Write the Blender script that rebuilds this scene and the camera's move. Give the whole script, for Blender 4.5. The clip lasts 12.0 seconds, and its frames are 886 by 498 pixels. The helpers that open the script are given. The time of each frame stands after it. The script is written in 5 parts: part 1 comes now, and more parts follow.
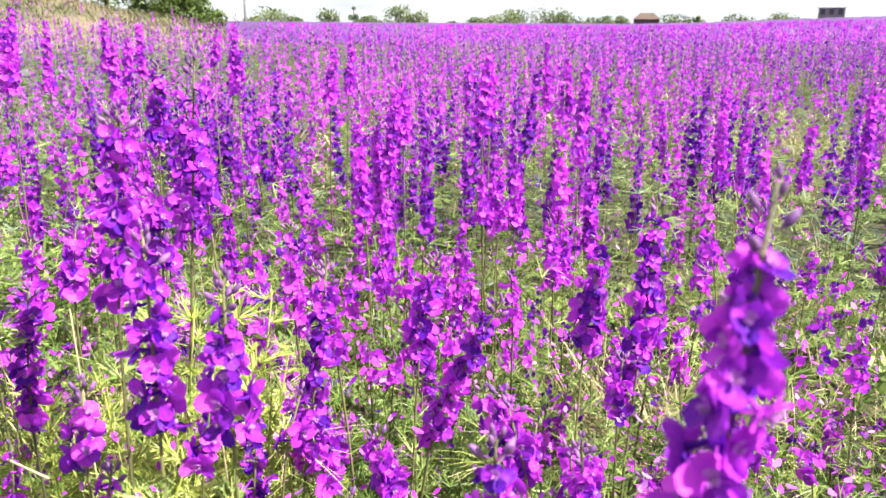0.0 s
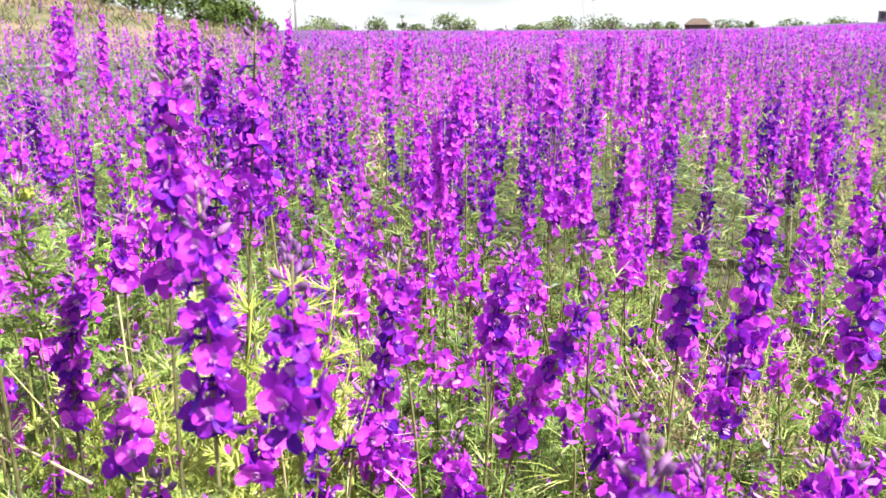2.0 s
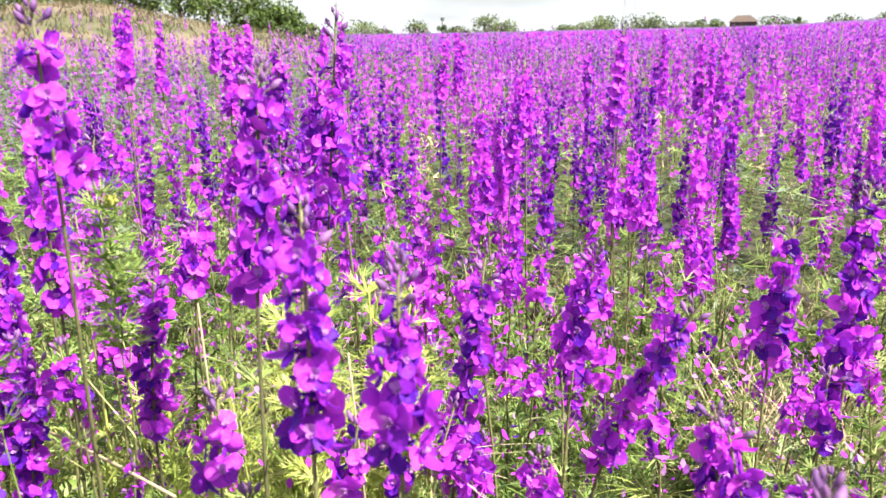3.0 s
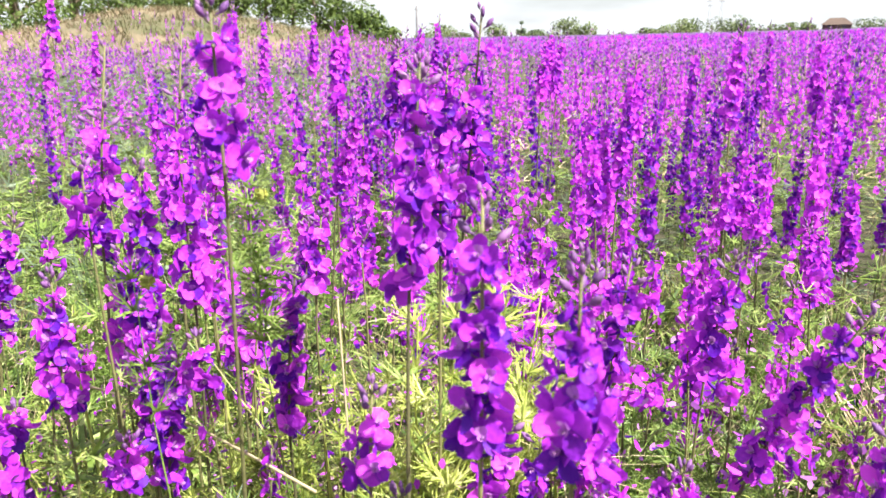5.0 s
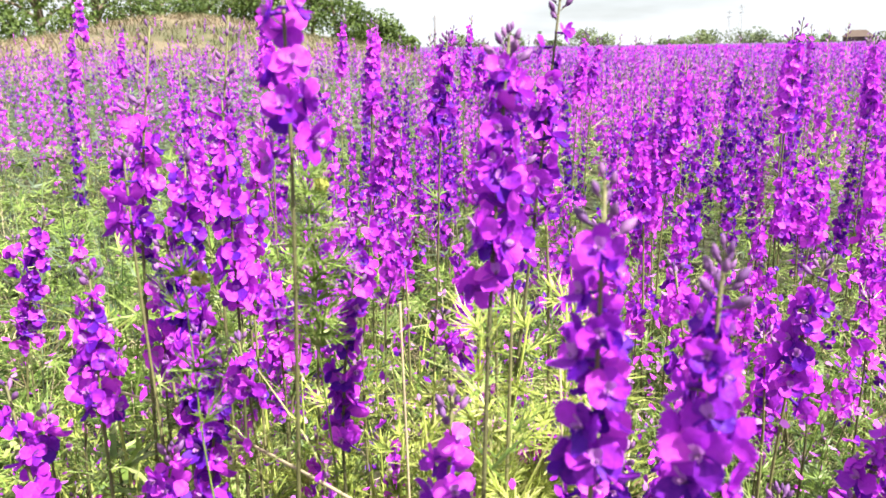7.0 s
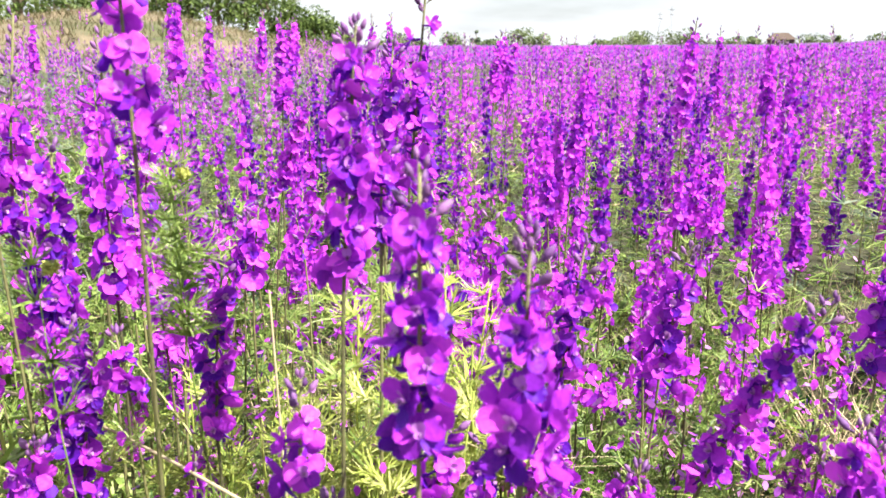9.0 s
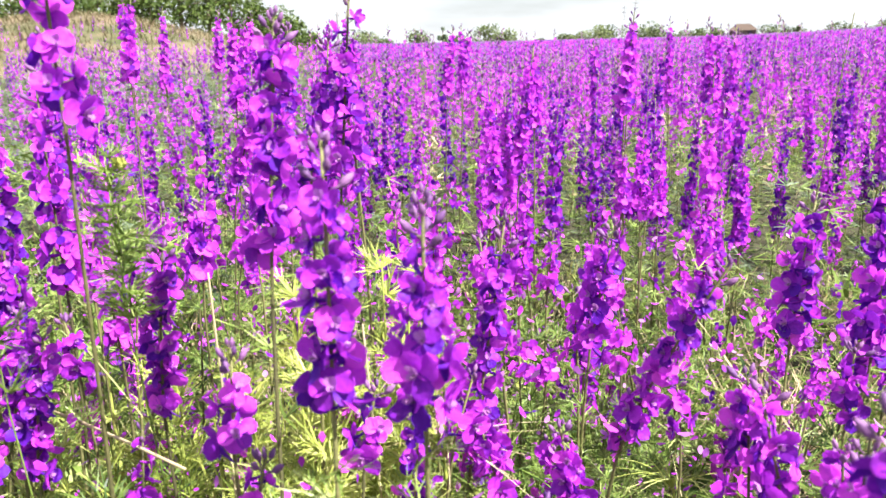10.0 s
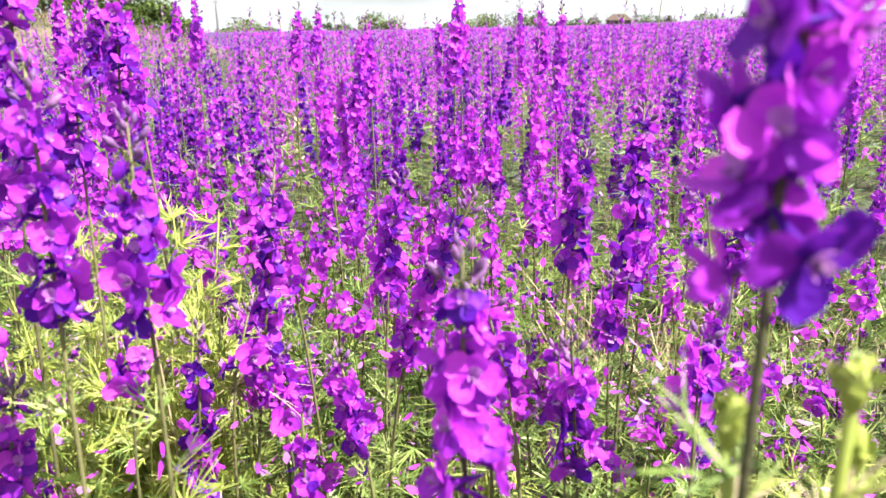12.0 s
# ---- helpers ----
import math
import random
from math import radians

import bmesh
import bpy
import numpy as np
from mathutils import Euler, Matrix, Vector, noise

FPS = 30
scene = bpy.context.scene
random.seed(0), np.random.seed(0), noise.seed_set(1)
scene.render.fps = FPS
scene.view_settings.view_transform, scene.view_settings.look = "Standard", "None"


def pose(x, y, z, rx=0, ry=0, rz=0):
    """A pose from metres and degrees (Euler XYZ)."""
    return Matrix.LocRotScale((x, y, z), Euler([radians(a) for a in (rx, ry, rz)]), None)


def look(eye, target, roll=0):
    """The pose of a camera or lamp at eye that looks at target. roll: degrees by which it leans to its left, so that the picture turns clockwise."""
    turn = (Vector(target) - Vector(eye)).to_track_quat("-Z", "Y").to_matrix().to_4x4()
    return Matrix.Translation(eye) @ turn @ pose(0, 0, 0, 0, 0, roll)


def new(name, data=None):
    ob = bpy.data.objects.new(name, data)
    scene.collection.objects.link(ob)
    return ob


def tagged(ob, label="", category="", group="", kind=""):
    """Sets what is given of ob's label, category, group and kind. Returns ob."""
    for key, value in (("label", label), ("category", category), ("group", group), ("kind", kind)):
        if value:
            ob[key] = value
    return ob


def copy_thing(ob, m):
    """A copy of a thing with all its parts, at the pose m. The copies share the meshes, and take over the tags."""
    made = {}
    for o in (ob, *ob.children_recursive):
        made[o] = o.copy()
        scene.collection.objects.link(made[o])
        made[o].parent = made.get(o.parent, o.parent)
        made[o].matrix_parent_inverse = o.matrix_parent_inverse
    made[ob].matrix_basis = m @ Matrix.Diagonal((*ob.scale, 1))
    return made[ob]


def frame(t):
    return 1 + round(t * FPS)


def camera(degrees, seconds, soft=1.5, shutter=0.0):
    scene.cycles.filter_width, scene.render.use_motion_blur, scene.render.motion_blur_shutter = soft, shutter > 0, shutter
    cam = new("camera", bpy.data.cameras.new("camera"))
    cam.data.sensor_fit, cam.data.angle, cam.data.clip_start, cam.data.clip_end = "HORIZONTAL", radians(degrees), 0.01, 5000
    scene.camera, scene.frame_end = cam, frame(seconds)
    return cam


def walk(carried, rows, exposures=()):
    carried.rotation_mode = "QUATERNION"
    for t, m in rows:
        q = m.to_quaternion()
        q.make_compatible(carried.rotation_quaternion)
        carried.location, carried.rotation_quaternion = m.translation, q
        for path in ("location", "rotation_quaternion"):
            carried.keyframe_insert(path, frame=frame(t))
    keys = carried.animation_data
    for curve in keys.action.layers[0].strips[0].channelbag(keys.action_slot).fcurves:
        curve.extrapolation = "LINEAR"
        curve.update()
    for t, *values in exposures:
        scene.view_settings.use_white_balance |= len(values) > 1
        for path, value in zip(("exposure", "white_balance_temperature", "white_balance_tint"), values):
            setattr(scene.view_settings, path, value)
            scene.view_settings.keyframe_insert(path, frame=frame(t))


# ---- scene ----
cam = camera(60.2, 12.0, soft=1.5)
cam.data.dof.use_dof, cam.data.dof.focus_distance, cam.data.dof.aperture_fstop = True, 1.15, 13.5
PATH = [
    (0, (0.024, 0.017, 0.811), (0.023, 1.937, 0.252), 0.3),
    (0.5, (0.021, 0.032, 0.805), (-0.007, 1.954, 0.254), 0.3),
    (1, (0.015, 0.039, 0.799), (-0.047, 1.962, 0.255), 0.3),
    (1.5, (0.004, 0.067, 0.773), (-0.084, 1.989, 0.227), 0.2),
    (2, (-0.013, 0.096, 0.766), (-0.134, 2.017, 0.225), -0.2),
    (2.5, (-0.037, 0.112, 0.764), (-0.192, 2.032, 0.225), -0.6),
    (3, (-0.054, 0.119, 0.763), (-0.281, 2.033, 0.228), -1.2),
    (3.5, (-0.068, 0.119, 0.759), (-0.349, 2.027, 0.229), -1.6),
    (3.7, (-0.074, 0.116, 0.762), (-0.376, 2.021, 0.232), -1.7),
    (5.3, (-0.125, 0.127, 0.757), (-0.547, 2.011, 0.237), -1.1),
    (5.5, (-0.134, 0.131, 0.756), (-0.554, 2.018, 0.241), -1.0),
    (6, (-0.153, 0.143, 0.75), (-0.59, 2.027, 0.242), -0.9),
    (6.5, (-0.168, 0.156, 0.742), (-0.617, 2.038, 0.236), -0.7),
    (6.7, (-0.168, 0.159, 0.738), (-0.622, 2.041, 0.235), -0.8),
    (8.3, (-0.15, 0.177, 0.735), (-0.6, 2.062, 0.24), -1.0),
    (8.5, (-0.143, 0.176, 0.735), (-0.558, 2.067, 0.233), -0.5),
    (9, (-0.111, 0.162, 0.731), (-0.411, 2.074, 0.226), -0.2),
    (9.5, (-0.088, 0.142, 0.728), (-0.341, 2.06, 0.219), -0.5),
    (10, (-0.069, 0.126, 0.725), (-0.299, 2.045, 0.213), -1.4),
    (10.5, (-0.046, 0.111, 0.721), (-0.247, 2.033, 0.206), -1.8),
    (11, (-0.017, 0.098, 0.713), (-0.143, 2.025, 0.192), -1.7),
    (11.5, (0.015, 0.089, 0.7), (0.005, 2.016, 0.165), -1.5),
    (12, (0.037, 0.077, 0.691), (0.085, 2.001, 0.146), -1.2),
]
walk(cam, [(t, look(eye, target, roll)) for t, eye, target, roll in PATH])

# ---- light ----
world = bpy.data.worlds.new("sky")
scene.world = world
world.use_nodes = True
wt = world.node_tree
wt.nodes.clear()
SUN_EL, SUN_AZ = 52.0, 114.0          # degrees above the horizon; clockwise from +y
w_out = wt.nodes.new("ShaderNodeOutputWorld")
w_bg = wt.nodes.new("ShaderNodeBackground")
w_sky = wt.nodes.new("ShaderNodeTexSky")
w_sky.sky_type, w_sky.sun_disc = "NISHITA", False
w_sky.sun_elevation, w_sky.sun_rotation = radians(SUN_EL), radians(SUN_AZ)
w_sky.dust_density = 2.0
w_co = wt.nodes.new("ShaderNodeTexCoord")
w_map = wt.nodes.new("ShaderNodeMapping")
w_map.inputs["Scale"].default_value = (1.0, 1.0, 5.0)
w_noise = wt.nodes.new("ShaderNodeTexNoise")
w_noise.inputs["Scale"].default_value, w_noise.inputs["Detail"].default_value = 2.6, 6.0
w_ramp = wt.nodes.new("ShaderNodeValToRGB")
w_ramp.color_ramp.elements[0].position, w_ramp.color_ramp.elements[1].position = 0.18, 0.46
w_mix = wt.nodes.new("ShaderNodeMixRGB")
w_mix.inputs["Color2"].default_value = (6.6, 6.9, 7.2, 1)     # thin bright cloud
w_bg.inputs["Strength"].default_value = 0.046
for a, b in ((w_co.outputs["Generated"], w_map.inputs["Vector"]), (w_map.outputs[0], w_noise.inputs["Vector"]),
             (w_noise.outputs["Fac"], w_ramp.inputs["Fac"]), (w_ramp.outputs["Color"], w_mix.inputs["Fac"]),
             (w_sky.outputs[0], w_mix.inputs["Color1"]), (w_mix.outputs[0], w_bg.inputs["Color"]), (w_bg.outputs[0], w_out.inputs["Surface"])):
    wt.links.new(a, b)
sun = new("sun", bpy.data.lights.new("sun", "SUN"))
sun.data.energy, sun.data.angle, sun.data.color = 5.0, radians(0.53), (1.0, 0.95, 0.87)
sun_from = Vector((math.sin(radians(SUN_AZ)) * math.cos(radians(SUN_EL)), math.cos(radians(SUN_AZ)) * math.cos(radians(SUN_EL)), math.sin(radians(SUN_EL))))
sun.matrix_world = look(sun_from * 50, (0, 0, 0))
scene.view_settings.exposure = 1.84


# ---- materials ----
def material(name, dark, light, rough=0.55, through_light=0.0, scale=60.0, island=0.6, patch=4.0, spread=0.35, bump=0.0, obj=0.0, third=None, gloss=0.35):
    """Leaf, petal, bark or soil: mixes dark and light by piece, by thing and by two sizes of noise."""
    m = bpy.data.materials.new(name)
    m.use_nodes = True
    nt = m.node_tree
    nt.nodes.clear()
    N, L = nt.nodes.new, nt.links.new
    out, bsdf, geo, co = N("ShaderNodeOutputMaterial"), N("ShaderNodeBsdfPrincipled"), N("ShaderNodeNewGeometry"), N("ShaderNodeTexCoord")

    def calc(op, a, b):
        n = N("ShaderNodeMath")
        n.operation = op
        for k, v in ((0, a), (1, b)):
            if isinstance(v, (int, float)):
                n.inputs[k].default_value = v
            else:
                L(v, n.inputs[k])
        return n.outputs[0]

    fine, big = N("ShaderNodeTexNoise"), N("ShaderNodeTexNoise")
    fine.inputs["Scale"].default_value, fine.inputs["Detail"].default_value = scale, 4.0
    big.inputs["Scale"].default_value, big.inputs["Detail"].default_value = patch, 3.0
    L(geo.outputs["Position"], fine.inputs["Vector"])
    L(geo.outputs["Position"], big.inputs["Vector"])
    f = calc("MULTIPLY", calc("SUBTRACT", geo.outputs["Random Per Island"], 0.5), island)
    f = calc("ADD", f, calc("MULTIPLY", calc("SUBTRACT", fine.outputs["Fac"], 0.5), spread * 2))
    f = calc("ADD", f, calc("MULTIPLY", calc("SUBTRACT", big.outputs["Fac"], 0.5), spread * 4))
    if obj:
        info = N("ShaderNodeObjectInfo")
        f = calc("ADD", f, calc("MULTIPLY", calc("SUBTRACT", info.outputs["Random"], 0.5), obj))
    f = calc("ADD", f, 0.5)
    ramp = N("ShaderNodeValToRGB")
    ramp.color_ramp.elements[0].color, ramp.color_ramp.elements[1].color = (*dark, 1), (*light, 1)
    if third:
        ramp.color_ramp.elements[1].position = 0.72
        e = ramp.color_ramp.elements.new(1.0)
        e.color = (*third, 1)
    L(f, ramp.inputs["Fac"])
    L(ramp.outputs["Color"], bsdf.inputs["Base Color"])
    bsdf.inputs["Roughness"].default_value = rough
    bsdf.inputs["Specular IOR Level"].default_value = gloss
    if bump:
        bn = N("ShaderNodeBump")
        bn.inputs["Strength"].default_value, bn.inputs["Distance"].default_value = bump, 0.004
        L(fine.outputs["Fac"], bn.inputs["Height"])
        L(bn.outputs[0], bsdf.inputs["Normal"])
    if through_light:
        tr, mx = N("ShaderNodeBsdfTranslucent"), N("ShaderNodeMixShader")
        L(ramp.outputs["Color"], tr.inputs["Color"])
        mx.inputs[0].default_value = through_light
        L(bsdf.outputs[0], mx.inputs[1])
        L(tr.outputs[0], mx.inputs[2])
        L(mx.outputs[0], out.inputs["Surface"])
    else:
        L(bsdf.outputs[0], out.inputs["Surface"])
    return m


PETAL = material("larkspur_petal", (0.092, 0.006, 0.33), (0.50, 0.042, 0.70), 0.55, 0.38, 350, 0.9, 14, 0.22, 0.25, 0.8, (0.76, 0.085, 0.84), gloss=0.22)
THROAT = material("pale_throat", (0.34, 0.06, 0.50), (0.60, 0.27, 0.66), 0.5, 0.3, 400, 0.8, 10, 0.1)
BUD = material("bud", (0.06, 0.018, 0.13), (0.27, 0.12, 0.29), 0.55, 0.1, 500, 0.8, 20, 0.2, 0.2, 0.5)
STEM = material("stem", (0.05, 0.05, 0.024), (0.18, 0.175, 0.07), 0.55, 0.0, 250, 0.5, 9, 0.25, 0.3, 0.7)
LEAF = material("feathery_leaf", (0.016, 0.052, 0.010), (0.20, 0.29, 0.06), 0.45, 0.32, 80, 0.7, 5, 0.3, 0.0, 0.4, (0.37, 0.43, 0.16))
WEED = material("yellow_green_weed", (0.11, 0.165, 0.025), (0.44, 0.50, 0.115), 0.5, 0.38, 80, 0.8, 5, 0.25, 0.0, 0.3, (0.60, 0.59, 0.29))
GREY_GREEN = material("grey_green_leaf", (0.04, 0.07, 0.04), (0.15, 0.20, 0.12), 0.5, 0.2, 80, 0.7, 6, 0.25, 0.0, 0.4, (0.24, 0.29, 0.19))
STRAW = material("dry_straw", (0.22, 0.16, 0.08), (0.54, 0.46, 0.30), 0.7, 0.1, 120, 1.0, 6, 0.2)
POD = material("green_pod", (0.17, 0.22, 0.05), (0.36, 0.38, 0.12), 0.45, 0.1, 200, 0.3, 10, 0.2, 0.2, 0.4)
YELLOW = material("yellow_flower", (0.28, 0.31, 0.06), (0.46, 0.47, 0.12), 0.5, 0.2, 200, 0.6, 10, 0.1)
# soil tinted near black-green: shade of the deep gaps between plants is in it
SHADED_SOIL = material("soil", (0.014, 0.018, 0.007), (0.05, 0.046, 0.024), 0.9, 0.0, 45, 0.0, 3, 0.4, 1.0, 0.0, (0.095, 0.075, 0.045))
# far flower purple, darkened to carry the dense shade between distant plants
SHADED_FIELD = material("shaded_far_field", (0.034, 0.02, 0.055), (0.085, 0.025, 0.145), 0.8, 0.0, 3, 0.0, 0.1, 0.5, 0.0, 0.0, (0.14, 0.075, 0.16))
DRY_HILL = material("dry_grass_hill", (0.05, 0.065, 0.02), (0.17, 0.13, 0.09), 0.9, 0.0, 1.3, 0.3, 0.3, 0.6, 0.8)
HILL_GRASS = material("hill_grass", (0.06, 0.08, 0.025), (0.23, 0.175, 0.115), 0.8, 0.2, 1.3, 0.7, 0.3, 0.6)
TREE_LEAF = material("tree_leaf", (0.035, 0.065, 0.014), (0.12, 0.17, 0.035), 0.6, 0.25, 2, 0.9, 0.4, 0.15)
FAR_LEAF = material("far_tree_leaf", (0.06, 0.09, 0.035), (0.16, 0.20, 0.075), 0.7, 0.2, 1, 0.9, 0.03, 0.3, 0.0, 0.6)
BARK = material("bark", (0.07, 0.05, 0.035), (0.18, 0.14, 0.10), 0.9, 0.0, 30, 0.0, 2, 0.3, 0.8)
GREY = material("weathered_grey", (0.10, 0.10, 0.10), (0.22, 0.22, 0.22), 0.8, 0.0, 2, 0.0, 0.2, 0.2)
DARK = material("dark_pane", (0.03, 0.03, 0.035), (0.06, 0.06, 0.07), 0.3, 0.0, 2, 0.0, 0.2, 0.2)
ROOF = material("brown_roof", (0.06, 0.04, 0.032), (0.11, 0.08, 0.065), 0.85, 0.0, 3, 0.0, 0.2, 0.3)
MATS = [PETAL, THROAT, BUD, STEM, LEAF, WEED, STRAW, POD, YELLOW, GREY_GREEN]
I_PETAL, I_THROAT, I_BUD, I_STEM, I_LEAF, I_WEED, I_STRAW, I_POD, I_YELLOW, I_GREY = range(10)

rng = np.random.default_rng(7)


# ---- mesh building with arrays: a soup is (points, triangles, material numbers) ----
def join(soups):
    V, T, M, n = [], [], [], 0
    for v, t, m in soups:
        V.append(v)
        T.append(t + n)
        M.append(m)
        n += len(v)
    return np.concatenate(V), np.concatenate(T), np.concatenate(M)


def strip(left, right, mat):
    """A ribbon between two lines of points."""
    k = len(left)
    v = np.concatenate([left, right])
    t = []
    for i in range(k - 1):
        t += [(i, i + 1, k + i + 1), (i, k + i + 1, k + i)]
    return v, np.array(t), np.full(len(t), mat)


def tube(points, radii, mat, sides=5):
    P = np.array(points, float)
    v, t = [], []
    d = np.gradient(P, axis=0)
    d /= np.linalg.norm(d, axis=1)[:, None] + 1e-12
    ref = np.array([1.0, 0.13, 0.0]) if abs(d[0][2]) > 0.5 else np.array([0, 0, 1.0])
    for p, w, r in zip(P, d, radii):
        a = np.cross(w, ref)
        a /= np.linalg.norm(a) + 1e-12
        b = np.cross(w, a)
        for k in range(sides):
            q = 2 * math.pi * k / sides
            v.append(p + r * (math.cos(q) * a + math.sin(q) * b))
    for i in range(len(P) - 1):
        for k in range(sides):
            a, b = i * sides + k, i * sides + (k + 1) % sides
            t += [(a, b, b + sides), (a, b + sides, a + sides)]
    v += [P[-1] + d[-1] * radii[-1] * 0.6]
    top = len(v) - 1
    for k in range(sides):
        t.append(((len(P) - 1) * sides + k, (len(P) - 1) * sides + (k + 1) % sides, top))
    return np.array(v), np.array(t), np.full(len(t), mat)


def moved(soup, R=None, s=1.0, at=(0, 0, 0)):
    v, t, m = soup
    v = v * s
    if R is not None:
        v = v @ np.asarray(R).T
    return v + np.asarray(at), t, m


def turn(rx=0, ry=0, rz=0):
    return np.array(Euler((rx, ry, rz)).to_matrix())


def scatter(soup, places, scales, spins, tilts, chunk=None):
    """Many copies of one soup as one soup: places (n,3), scales, turns about z, leanings."""
    v, t, m = soup
    n = len(places)
    cz, sz = np.cos(spins), np.sin(spins)
    ct, st = np.cos(tilts), np.sin(tilts)
    x, y, z = v[:, 0][None], v[:, 1][None], v[:, 2][None]
    x2, z2 = x * ct[:, None] + z * st[:, None], -x * st[:, None] + z * ct[:, None]
    X, Y = x2 * cz[:, None] - y * sz[:, None], x2 * sz[:, None] + y * cz[:, None]
    W = np.stack([X, Y, z2 + 0 * X], -1) * np.asarray(scales)[:, None, None] + np.asarray(places)[:, None, :]
    T = t[None] + (np.arange(n) * len(v))[:, None, None]
    return W.reshape(-1, 3), T.reshape(-1, 3), np.tile(m, n)


def mesh_of(name, soup, mats=None, smooth=True):
    v, t, m = soup
    me = bpy.data.meshes.new(name)
    me.vertices.add(len(v))
    me.vertices.foreach_set("co", np.ascontiguousarray(v, np.float32).ravel())
    me.loops.add(len(t) * 3)
    me.loops.foreach_set("vertex_index", np.ascontiguousarray(t, np.int32).ravel())
    me.polygons.add(len(t))
    me.polygons.foreach_set("loop_start", np.arange(0, len(t) * 3, 3, dtype=np.int32))
    used = sorted(set(int(k) for k in np.unique(m)))
    for k in used:
        me.materials.append((mats or MATS)[k])
    me.polygons.foreach_set("material_index", np.searchsorted(used, m).astype(np.int32))
    me.polygons.foreach_set("use_smooth", np.full(len(t), smooth))
    me.update(calc_edges=True)
    me.validate()
    return me


def part(name, mesh, parent, matrix=None, label=""):
    ob = new(name, mesh)
    ob.parent = parent
    if matrix is not None:
        ob.matrix_local = matrix
    return tagged(ob, label)


# ---- the lie of the land ----
def rise(x, y):
    """Height of the ground: level near the path, rising gently to the far side and more to the east."""
    r = np.hypot(x, y)
    az = np.degrees(np.arctan2(x, y))
    east = np.clip((az - 12) / 20, 0, 1)
    east = east * east * (3 - 2 * east) * np.clip((120 - az) / 60, 0, 1)
    far = np.clip(r - 9, 0, 190)
    west = np.clip((-4 - az) / 16, 0, 1) * np.clip((az + 110) / 40, 0, 1)
    bumps = 0.012 * np.sin(3.1 * x + 1.3) * np.sin(2.7 * y) * np.clip(r, 0, 1)
    return far * (0.0062 + 0.0098 * east) + np.clip(r - 5, 0, 14) * 0.012 * west + bumps


def polar_sheet(name, r0, r1, rings, a0, a1, steps, height, mat, jag=0.0):
    rr = np.geomspace(r0, r1, rings)
    aa = np.radians(np.linspace(a0, a1, steps))
    R, A = np.meshgrid(rr, aa, indexing="ij")
    X, Y = R * np.sin(A), R * np.cos(A)
    Z = height(X, Y, R, np.degrees(A))
    if jag:
        Z = Z + rng.uniform(-jag, jag, Z.shape)
    v = np.stack([X, Y, Z], -1).reshape(-1, 3)
    i, j = np.meshgrid(np.arange(rings - 1), np.arange(steps - 1), indexing="ij")
    a = (i * steps + j).ravel()
    t = np.concatenate([np.stack([a, a + steps, a + steps + 1], -1), np.stack([a, a + steps + 1, a + 1], -1)])
    return new(name, mesh_of(name, (v, t, np.zeros(len(t), int)), [mat]))


ground = polar_sheet("ground", 0.02, 3000, 90, -180, 180, 181, lambda X, Y, R, A: rise(X, Y), SHADED_SOIL)
tagged(ground, "dry brown soil with straw under the flowers, darkened for the shade in the gaps", "ground", kind="structure")

canopy = polar_sheet("flower_field", 30, 1200, 80, -62, 60, 500, lambda X, Y, R, A: rise(X, Y) + 0.40 - 0.4 * np.clip((36 - R) / 6, 0, 1) + 0.08 * np.clip((R - 60) / 30, 0, 1), SHADED_FIELD, 0.13)
tagged(canopy, "purple flower tops of the field far off, darkened for the shade between them", "flower field", kind="stuff")


def hill_height(X, Y, R, A):
    crest = 0.35 + 2.15 * np.exp(-((A + 31.5) / 8.5) ** 2) + 0.5 * np.exp(-((A + 58) / 14) ** 2)
    top = 0.75 + 34 * np.tan(np.radians(crest))
    lift = np.clip((R - 19) / 15, 0, 1)
    lift = lift * lift * (3 - 2 * lift)
    edge = np.clip((A + 13) / -6, 0, 1)
    return rise(X, Y) - 0.05 + np.maximum(top - rise(X, Y), 0) * lift * edge + 0.05 * np.sin(A * 3.1) * np.sin(R * 1.7) * lift


hill = polar_sheet("hill", 19, 70, 40, -75, -13, 120, hill_height, DRY_HILL, 0.04)
tagged(hill, "low hill covered in tan dry grass", "hill", kind="structure")


def tuft_soup(blades, length, width, mat, lean=0.5, bend=0.5, segs=3, g=None):
    """A tuft of bent, tapering blades from one root."""
    g = g or rng
    out = []
    for _ in range(blades):
        a, l = g.uniform(0, 2 * math.pi), length * g.uniform(0.55, 1.1)
        k = g.uniform(0.15, 1) * lean
        d, side = np.array([math.cos(a), math.sin(a), 0]), np.array([-math.sin(a), math.cos(a), 0])
        u = np.linspace(0, 1, segs + 1)[:, None]
        line = d * (k * u + bend * g.uniform(0, 1) * u * u) * l + np.array([0, 0, 1.0]) * l * (u - 0.35 * bend * u * u)
        w = width * (1 - u ** 1.5 * 0.85) * 0.5
        root = np.array([g.uniform(-1, 1), g.uniform(-1, 1), 0]) * width * 3
        out.append(strip(line - side * w + root, line + side * w + root, mat))
    return join(out)


hg = 5200
ha, hr = rng.uniform(-62, -15, hg), 19.5 + 18.5 * rng.uniform(0, 1, hg) ** 0.6
hx, hy = hr * np.sin(np.radians(ha)), hr * np.cos(np.radians(ha))
hz = hill_height(hx, hy, hr, ha)
hill_grass = new("dry_grass", mesh_of("dry_grass", scatter(tuft_soup(4, 0.25, 0.024, I_STRAW, 0.7, 0.7, 2), np.stack([hx, hy, hz - 0.02], -1), rng.uniform(0.6, 1.5, hg), rng.uniform(0, 6.3, hg), np.zeros(hg)), [HILL_GRASS] * 9))
